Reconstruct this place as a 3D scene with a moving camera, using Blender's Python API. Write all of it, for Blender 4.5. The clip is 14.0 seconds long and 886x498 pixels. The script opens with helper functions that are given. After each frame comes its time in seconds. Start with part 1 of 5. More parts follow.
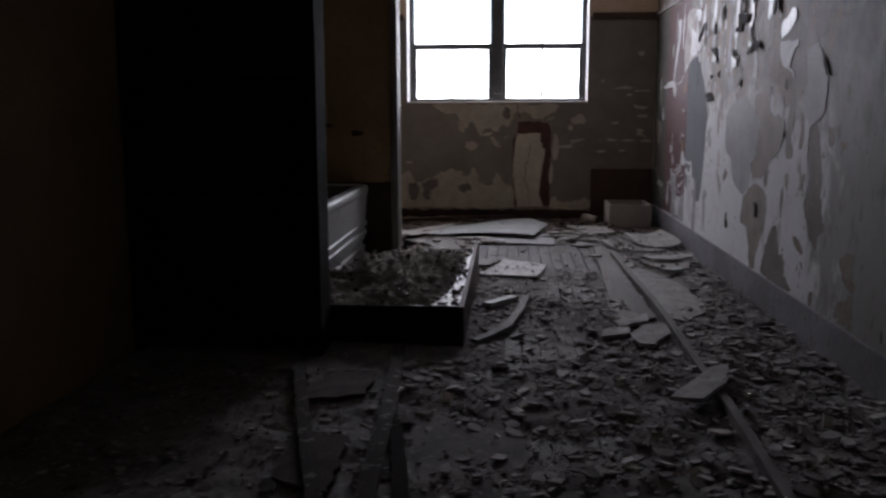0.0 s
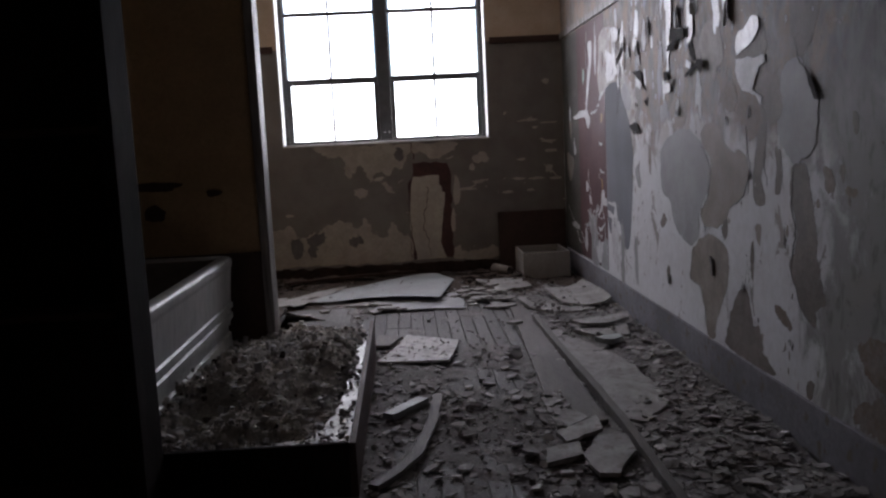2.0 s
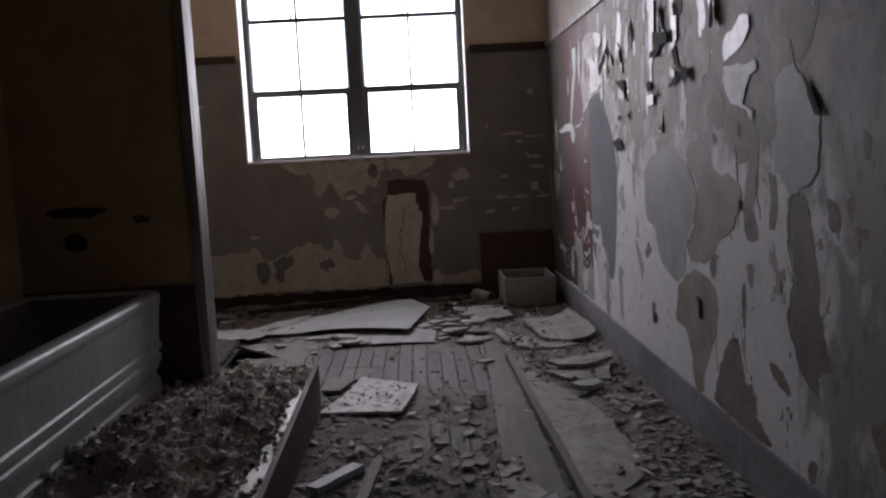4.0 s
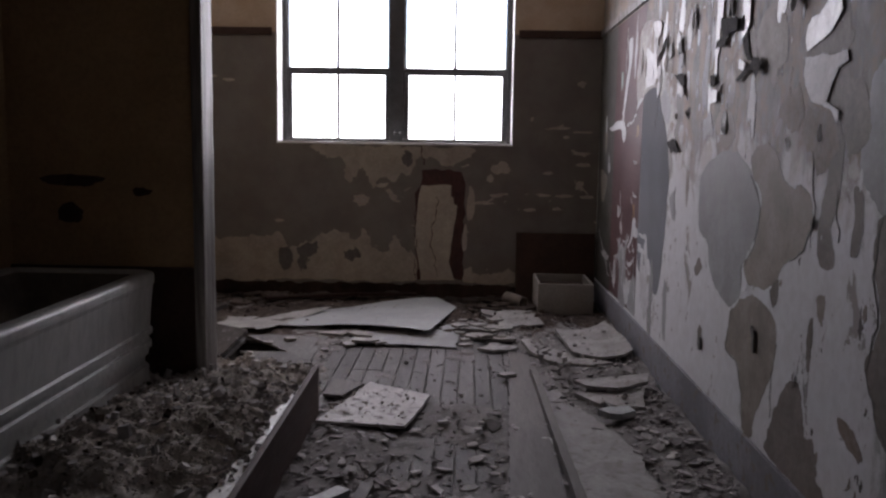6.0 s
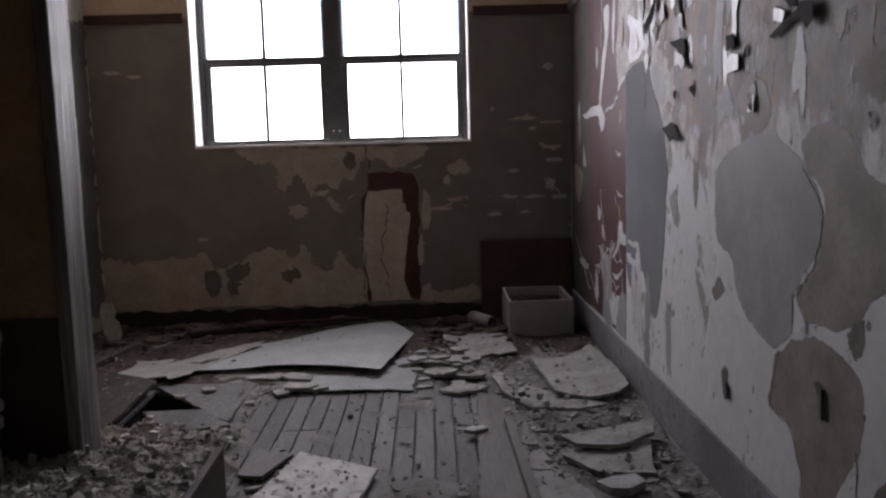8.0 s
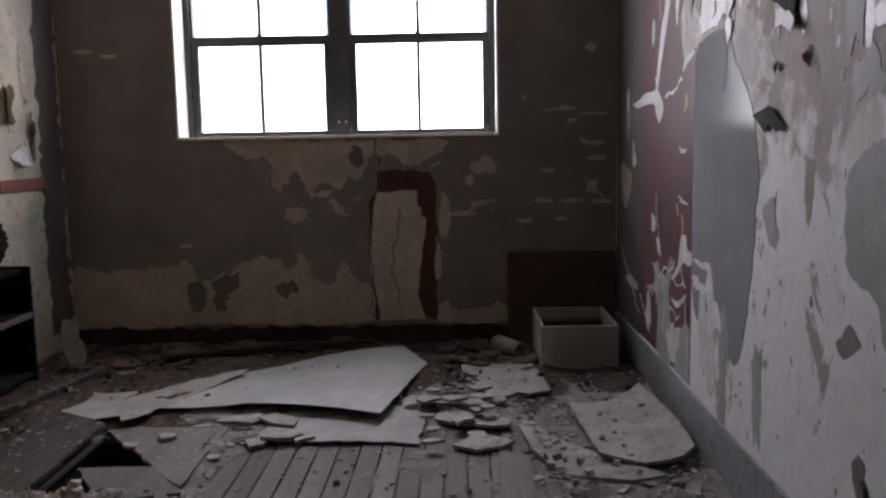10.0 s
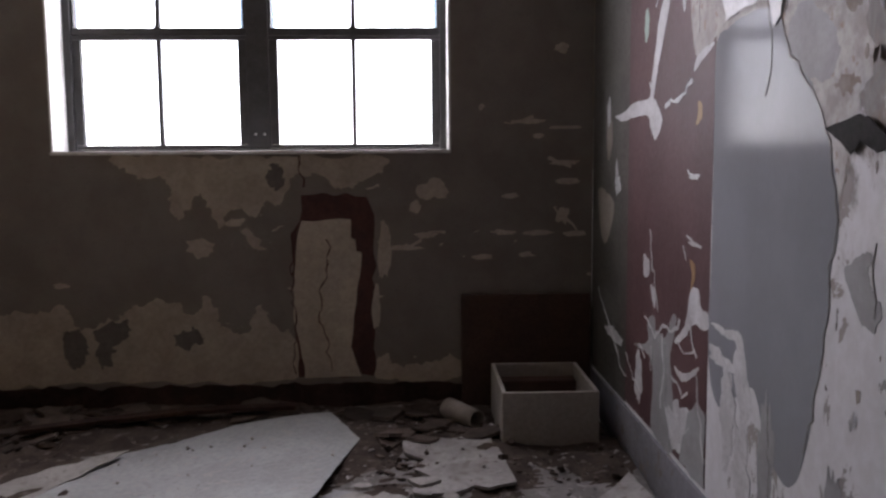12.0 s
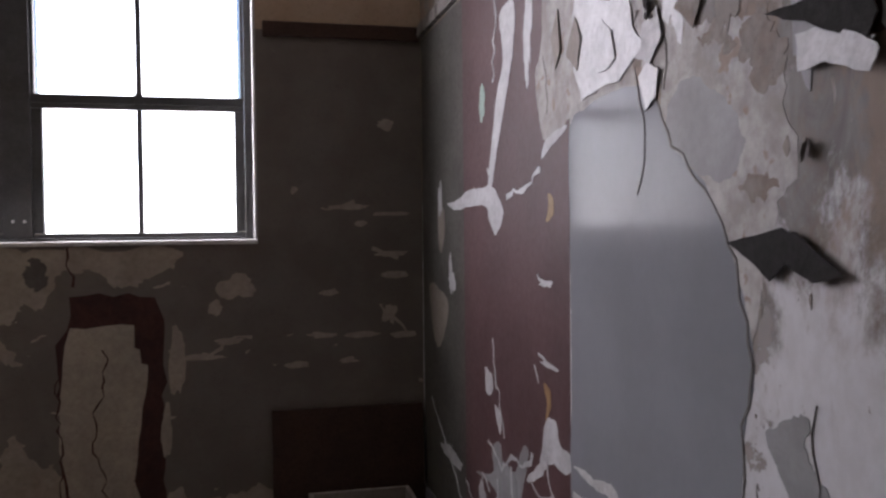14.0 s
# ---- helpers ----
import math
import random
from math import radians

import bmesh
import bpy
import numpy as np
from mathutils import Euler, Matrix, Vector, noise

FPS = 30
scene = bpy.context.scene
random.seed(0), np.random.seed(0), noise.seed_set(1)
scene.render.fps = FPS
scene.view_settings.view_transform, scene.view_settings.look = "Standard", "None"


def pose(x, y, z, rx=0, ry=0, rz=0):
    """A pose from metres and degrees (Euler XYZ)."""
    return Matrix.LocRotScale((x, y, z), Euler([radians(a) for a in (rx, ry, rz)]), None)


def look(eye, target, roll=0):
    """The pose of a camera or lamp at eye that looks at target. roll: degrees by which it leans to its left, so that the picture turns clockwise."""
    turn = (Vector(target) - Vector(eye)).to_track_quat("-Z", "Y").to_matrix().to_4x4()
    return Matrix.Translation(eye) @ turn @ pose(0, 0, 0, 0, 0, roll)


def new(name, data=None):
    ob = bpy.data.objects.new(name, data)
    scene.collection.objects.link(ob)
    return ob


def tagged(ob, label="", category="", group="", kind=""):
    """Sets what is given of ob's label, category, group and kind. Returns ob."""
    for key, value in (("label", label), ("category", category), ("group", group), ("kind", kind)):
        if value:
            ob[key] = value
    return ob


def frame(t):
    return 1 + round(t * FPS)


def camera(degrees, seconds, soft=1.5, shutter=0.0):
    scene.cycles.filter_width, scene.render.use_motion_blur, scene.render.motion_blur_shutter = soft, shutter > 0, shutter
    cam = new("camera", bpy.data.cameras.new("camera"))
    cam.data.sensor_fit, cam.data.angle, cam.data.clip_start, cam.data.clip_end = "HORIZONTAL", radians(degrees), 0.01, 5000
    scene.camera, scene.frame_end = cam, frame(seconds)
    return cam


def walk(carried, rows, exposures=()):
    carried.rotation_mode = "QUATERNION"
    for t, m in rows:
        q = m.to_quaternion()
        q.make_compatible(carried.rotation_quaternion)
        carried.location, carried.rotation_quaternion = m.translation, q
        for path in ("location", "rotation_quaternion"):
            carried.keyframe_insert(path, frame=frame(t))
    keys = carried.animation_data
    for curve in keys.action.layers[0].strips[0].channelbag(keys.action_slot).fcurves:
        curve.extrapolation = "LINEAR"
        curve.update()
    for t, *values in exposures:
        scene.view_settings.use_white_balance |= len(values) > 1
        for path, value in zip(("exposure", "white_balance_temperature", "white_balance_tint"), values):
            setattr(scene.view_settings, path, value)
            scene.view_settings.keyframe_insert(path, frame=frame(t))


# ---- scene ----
from mathutils.geometry import delaunay_2d_cdt

cam = camera(55.0, 14.0, soft=2.4, shutter=0.2)
PATH = [
    (0, (0.156, -0.153, 1.155), (-0.002, 1.816, 0.837), -0.1),
    (0.5, (0.044, 0.337, 1.17), (0.164, 2.297, 0.791), 4.0),
    (1, (-0.019, 0.574, 1.234), (0.191, 2.535, 0.901), 1.1),
    (1.5, (0.023, 0.798, 1.229), (0.191, 2.772, 0.956), -1.4),
    (2, (0.157, 1.046, 1.238), (0.234, 3.028, 0.988), -2.8),
    (2.5, (0.242, 1.132, 1.245), (0.307, 3.118, 1.013), -3.2),
    (5, (0.57, 1.898, 1.285), (0.582, 3.886, 1.064), -1.9),
    (5.5, (0.582, 1.934, 1.274), (0.475, 3.921, 1.065), -1.3),
    (6, (0.593, 2.085, 1.244), (0.538, 4.07, 1.004), 0.9),
    (6.5, (0.501, 2.313, 1.276), (0.563, 4.294, 1.01), 0.8),
    (7, (0.505, 2.499, 1.27), (0.559, 4.481, 1.005), 0.2),
    (7.5, (0.603, 2.772, 1.258), (0.647, 4.756, 1.011), -1.0),
    (10, (0.726, 3.928, 1.21), (0.68, 5.912, 0.963), -1.0),
    (10.5, (0.716, 4.11, 1.256), (0.62, 6.089, 0.984), 0.7),
    (11, (0.631, 4.346, 1.258), (0.530, 6.326, 0.997), 0.62),
    (11.5, (0.687, 4.632, 1.222), (0.584, 6.613, 0.972), -0.62),
    (12, (0.767, 4.854, 1.22), (0.835, 6.842, 1.01), -0.4),
    (12.5, (0.803, 5.024, 1.269), (0.956, 7.013, 1.127), -0.3),
    (13, (0.804, 5.264, 1.287), (0.959, 7.254, 1.161), -0.3),
    (13.5, (0.814, 5.373, 1.287), (1.13, 7.345, 1.179), -1.0),
    (14, (0.868, 5.411, 1.308), (1.337, 7.354, 1.258), -0.6),
]
walk(cam, [(t, look(eye, target, roll)) for t, eye, target, roll in PATH], [(0.0, 0.0, 6250, 21), (2.5, 0.0, 6320, 22), (5.0, 0.0, 6500, 25), (14.0, 0.0, 6520, 25)])

# ---------------------------------------------------------------- light
world = bpy.data.worlds.new("world")
scene.world = world
world.use_nodes = True
wn = world.node_tree.nodes
sky = wn.new("ShaderNodeTexSky")
sky.sky_type, sky.sun_disc = "NISHITA", False
sky.sun_elevation, sky.sun_rotation = radians(38), radians(195)
wn["Background"].inputs["Strength"].default_value = 0.15
world.node_tree.links.new(sky.outputs["Color"], wn["Background"].inputs["Color"])

sun = new("sun", bpy.data.lights.new("sun", "SUN"))
sun.data.energy, sun.data.angle, sun.data.color = 0.8, radians(20), (1.0, 0.97, 0.92)
sun.matrix_world = look((0, 0, 0), (0.2, 0.75, -0.62))

WINDOW_POWER = 82.0
window_light = new("window_light", bpy.data.lights.new("window_light", "AREA"))
window_light.data.shape, window_light.data.size, window_light.data.size_y = "RECTANGLE", 1.90, 1.82
window_light.data.energy, window_light.data.color = WINDOW_POWER, (0.94, 0.97, 1.0)
window_light.matrix_world = look((0, 9.345, 2.16), (0, 0, 2.16))

# ---------------------------------------------------------------- plan, metres
XR, XL, YW, YB, CEIL = 1.645, -1.66, 9.01, -1.6, 3.35
WIN = (-0.965, 0.95, 1.25, 3.08)
T = 0.36


# ---------------------------------------------------------------- material helpers
def mat(name, rough=0.8, metal=0.0, spec=0.5):
    m = bpy.data.materials.new(name)
    m.use_nodes = True
    b = m.node_tree.nodes["Principled BSDF"]
    b.inputs["Roughness"].default_value = rough
    b.inputs["Metallic"].default_value = metal
    b.inputs["Specular IOR Level"].default_value = spec
    return m, m.node_tree.nodes, m.node_tree.links, b


def coords(n):
    return n.new("ShaderNodeTexCoord").outputs["Object"]


def noise_tex(n, l, vec, scale, detail=6, rough=0.6, stretch=None, distort=0.0):
    if stretch:
        mp = n.new("ShaderNodeMapping")
        mp.inputs["Scale"].default_value = stretch
        l.new(vec, mp.inputs["Vector"])
        vec = mp.outputs["Vector"]
    t = n.new("ShaderNodeTexNoise")
    t.inputs["Scale"].default_value = scale
    t.inputs["Detail"].default_value = detail
    t.inputs["Roughness"].default_value = rough
    t.inputs["Distortion"].default_value = distort
    l.new(vec, t.inputs["Vector"])
    return t.outputs["Fac"]


def math_node(n, l, op, a, b=None, clamp=False):
    m = n.new("ShaderNodeMath")
    m.operation, m.use_clamp = op, clamp
    for i, v in enumerate((a, b)):
        if v is None:
            continue
        if isinstance(v, (int, float)):
            m.inputs[i].default_value = v
        else:
            l.new(v, m.inputs[i])
    return m.outputs[0]


def step(n, l, v, lo, hi):
    m = n.new("ShaderNodeMapRange")
    m.interpolation_type = "SMOOTHSTEP"
    m.inputs["From Min"].default_value, m.inputs["From Max"].default_value = lo, hi
    l.new(v, m.inputs["Value"])
    return m.outputs["Result"]


def mix(n, l, fac, a, b, blend="MIX"):
    m = n.new("ShaderNodeMix")
    m.data_type, m.blend_type = "RGBA", blend
    for k, v in ((0, fac), (6, a), (7, b)):
        if isinstance(v, tuple):
            m.inputs[k].default_value = (*v, 1) if len(v) == 3 else v
        elif isinstance(v, (int, float)):
            m.inputs[k].default_value = v
        else:
            l.new(v, m.inputs[k])
    return m.outputs[2]


def bump(n, l, b, height, strength=0.4, dist=0.01):
    k = n.new("ShaderNodeBump")
    k.inputs["Strength"].default_value, k.inputs["Distance"].default_value = strength, dist
    l.new(height, k.inputs["Height"])
    l.new(k.outputs["Normal"], b.inputs["Normal"])


def simple(name, c1, c2, scale=6, rough=0.8, fine=60, bump_s=0.3, metal=0.0, speck=None, stretch=None, spec=0.4, island=0.0, piece=0.0, grain=0.45, vary=0.3):
    """Two colours mixed by broad and fine noise, with fine relief; island or piece: how far loose pieces differ in tone."""
    m, n, l, b = mat(name, rough, metal, spec)
    v = coords(n)
    broad = noise_tex(n, l, v, scale, 6, 0.65, stretch)
    fine_n = noise_tex(n, l, v, fine, 5, 0.7, stretch)
    col = mix(n, l, step(n, l, broad, 0.35, 0.65), c1, c2)
    col = mix(n, l, math_node(n, l, "MULTIPLY", step(n, l, fine_n, 0.35, 0.75), grain), col, tuple(0.45 * x for x in c1))
    if speck:
        col = mix(n, l, step(n, l, noise_tex(n, l, v, fine * 0.45, 3, 0.5), 0.60, 0.66), col, speck)
    if island or piece:
        src = n.new("ShaderNodeNewGeometry").outputs["Random Per Island"] if island else n.new("ShaderNodeObjectInfo").outputs["Random"]
        amt = island or piece
        k = math_node(n, l, "ADD", math_node(n, l, "MULTIPLY", src, 2 * amt), 1 - amt)
        h = n.new("ShaderNodeHueSaturation")
        l.new(col, h.inputs["Color"])
        l.new(k, h.inputs["Value"])
        col = h.outputs["Color"]
    l.new(col, b.inputs["Base Color"])
    l.new(math_node(n, l, "ADD", math_node(n, l, "MULTIPLY", fine_n, vary), rough - vary / 2, True), b.inputs["Roughness"])
    if bump_s:
        bump(n, l, b, math_node(n, l, "ADD", fine_n, math_node(n, l, "MULTIPLY", broad, 0.7)), bump_s, 0.006)
    return m


# ---------------------------------------------------------------- materials
def right_wall_material():
    """Old white paint in vertical runs over grey and taupe plaster, chipped, with rust-brown stains."""
    m, n, l, b = mat("peeling_paint", 0.7, 0.0, 0.25)
    v = coords(n)
    runs = noise_tex(n, l, v, 3.2, 9, 0.7, (1, 1.3, 0.85), 0.4)
    chips = noise_tex(n, l, v, 12, 7, 0.66, (1, 1.4, 0.65), 0.6)
    chips2 = noise_tex(n, l, v, 24, 5, 0.65, (1, 1.1, 0.85), 0.3)
    stain = noise_tex(n, l, v, 2.3, 5, 0.6)
    fine = noise_tex(n, l, v, 120, 4, 0.6)
    xyz = n.new("ShaderNodeSeparateXYZ")
    l.new(v, xyz.inputs[0])
    white = mix(n, l, step(n, l, chips2, 0.3, 0.7), (0.60, 0.605, 0.625), (0.53, 0.53, 0.54))
    streak = noise_tex(n, l, v, 8, 8, 0.68, (1, 1.3, 0.6), 0.9)
    upper = mix(n, l, step(n, l, streak, 0.34, 0.66), (0.112, 0.097, 0.086), (0.208, 0.195, 0.184))
    grey = mix(n, l, step(n, l, stain, 0.4, 0.6), (0.255, 0.245, 0.24), (0.30, 0.27, 0.25))
    wob = math_node(n, l, "MULTIPLY", math_node(n, l, "SUBTRACT", runs, 0.5), 1.3)
    high = step(n, l, math_node(n, l, "ADD", xyz.outputs["Z"], wob), 1.18, 1.34)
    white = mix(n, l, high, white, upper)
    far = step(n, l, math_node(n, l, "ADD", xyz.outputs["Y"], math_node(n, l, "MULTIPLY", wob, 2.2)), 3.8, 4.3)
    lost = math_node(n, l, "MAXIMUM", step(n, l, runs, 0.60, 0.615), step(n, l, chips, 0.66, 0.675))
    col = mix(n, l, lost, white, grey)
    rust = math_node(n, l, "MULTIPLY", step(n, l, noise_tex(n, l, v, 5.5, 6, 0.7, (1, 1, 0.6)), 0.44, 0.57), step(n, l, xyz.outputs["Z"], 1.02, 1.38))
    col = mix(n, l, math_node(n, l, "MULTIPLY", rust, 0.8), col, (0.225, 0.155, 0.108))
    mottle = math_node(n, l, "MULTIPLY", step(n, l, noise_tex(n, l, v, 10, 8, 0.72, (1, 1.2, 0.75), 0.5), 0.50, 0.62), step(n, l, math_node(n, l, "ADD", xyz.outputs["Z"], wob), 0.95, 1.3))
    col = mix(n, l, math_node(n, l, "MULTIPLY", mottle, 0.6), col, (0.16, 0.118, 0.088))
    near_grey_dimmed = mix(n, l, step(n, l, chips, 0.50, 0.66), (0.245, 0.243, 0.232), (0.165, 0.16, 0.152))
    # near paint darkened higher up: the light's falloff is put into its colour
    near_grey_dimmed = mix(n, l, step(n, l, math_node(n, l, "ADD", xyz.outputs["Z"], wob), 1.05, 1.5), near_grey_dimmed, mix(n, l, step(n, l, streak, 0.38, 0.62), (0.075, 0.071, 0.067), (0.165, 0.16, 0.153)))
    col = mix(n, l, far, near_grey_dimmed, col)
    pits = step(n, l, noise_tex(n, l, v, 19, 3, 0.5, (1, 1, 0.5)), 0.70, 0.715)
    col = mix(n, l, pits, col, (0.08, 0.07, 0.065))
    l.new(col, b.inputs["Base Color"])
    l.new(math_node(n, l, "ADD", math_node(n, l, "MULTIPLY", chips2, 0.3), 0.5), b.inputs["Roughness"])
    h = math_node(n, l, "SUBTRACT", math_node(n, l, "MULTIPLY", fine, 0.12), lost)
    h = math_node(n, l, "ADD", h, math_node(n, l, "MULTIPLY", chips2, 0.22))
    bump(n, l, b, h, 0.55, 0.006)
    return m


def end_wall_material():
    """Dark grey-brown paint, flaked off to cream plaster low down and under the window; tan above the rail."""
    m, n, l, b = mat("flaked_dark_paint", 0.75)
    v = coords(n)
    xyz = n.new("ShaderNodeSeparateXYZ")
    l.new(v, xyz.inputs[0])
    X, Z = xyz.outputs["X"], xyz.outputs["Z"]
    big = noise_tex(n, l, v, 3.1, 7, 0.62)
    mid = noise_tex(n, l, v, 7.5, 6, 0.6, (1, 1, 0.8))
    fine = noise_tex(n, l, v, 70, 5, 0.6)
    dark = mix(n, l, step(n, l, big, 0.35, 0.65), (0.145, 0.122, 0.106), (0.178, 0.156, 0.138))
    cream = mix(n, l, step(n, l, mid, 0.35, 0.7), (0.445, 0.385, 0.317), (0.345, 0.297, 0.247))
    scars = step(n, l, noise_tex(n, l, v, 9.5, 4, 0.55, (0.7, 1, 1.3), 0.5), 0.70, 0.715)
    bare = math_node(n, l, "MULTIPLY", scars, step(n, l, X, -0.9, 0.4))
    bare = math_node(n, l, "MULTIPLY", bare, math_node(n, l, "SUBTRACT", 1.0, step(n, l, Z, 1.30, 1.75)))
    col = mix(n, l, bare, dark, cream)
    tan = mix(n, l, step(n, l, big, 0.35, 0.65), (0.40, 0.29, 0.20), (0.46, 0.35, 0.26))
    col = mix(n, l, step(n, l, Z, 2.13, 2.135), col, tan)
    col = mix(n, l, math_node(n, l, "MULTIPLY", step(n, l, fine, 0.5, 0.8), 0.35), col, (0.09, 0.075, 0.065))
    l.new(col, b.inputs["Base Color"])
    bump(n, l, b, math_node(n, l, "SUBTRACT", math_node(n, l, "MULTIPLY", fine, 0.2), bare), 0.5, 0.005)
    return m


def glass_material():
    m, n, l, b = mat("window_glass", 0.03)
    b.inputs["Transmission Weight"].default_value = 1.0
    b.inputs["Base Color"].default_value = (0.95, 0.97, 0.97, 1)
    return m


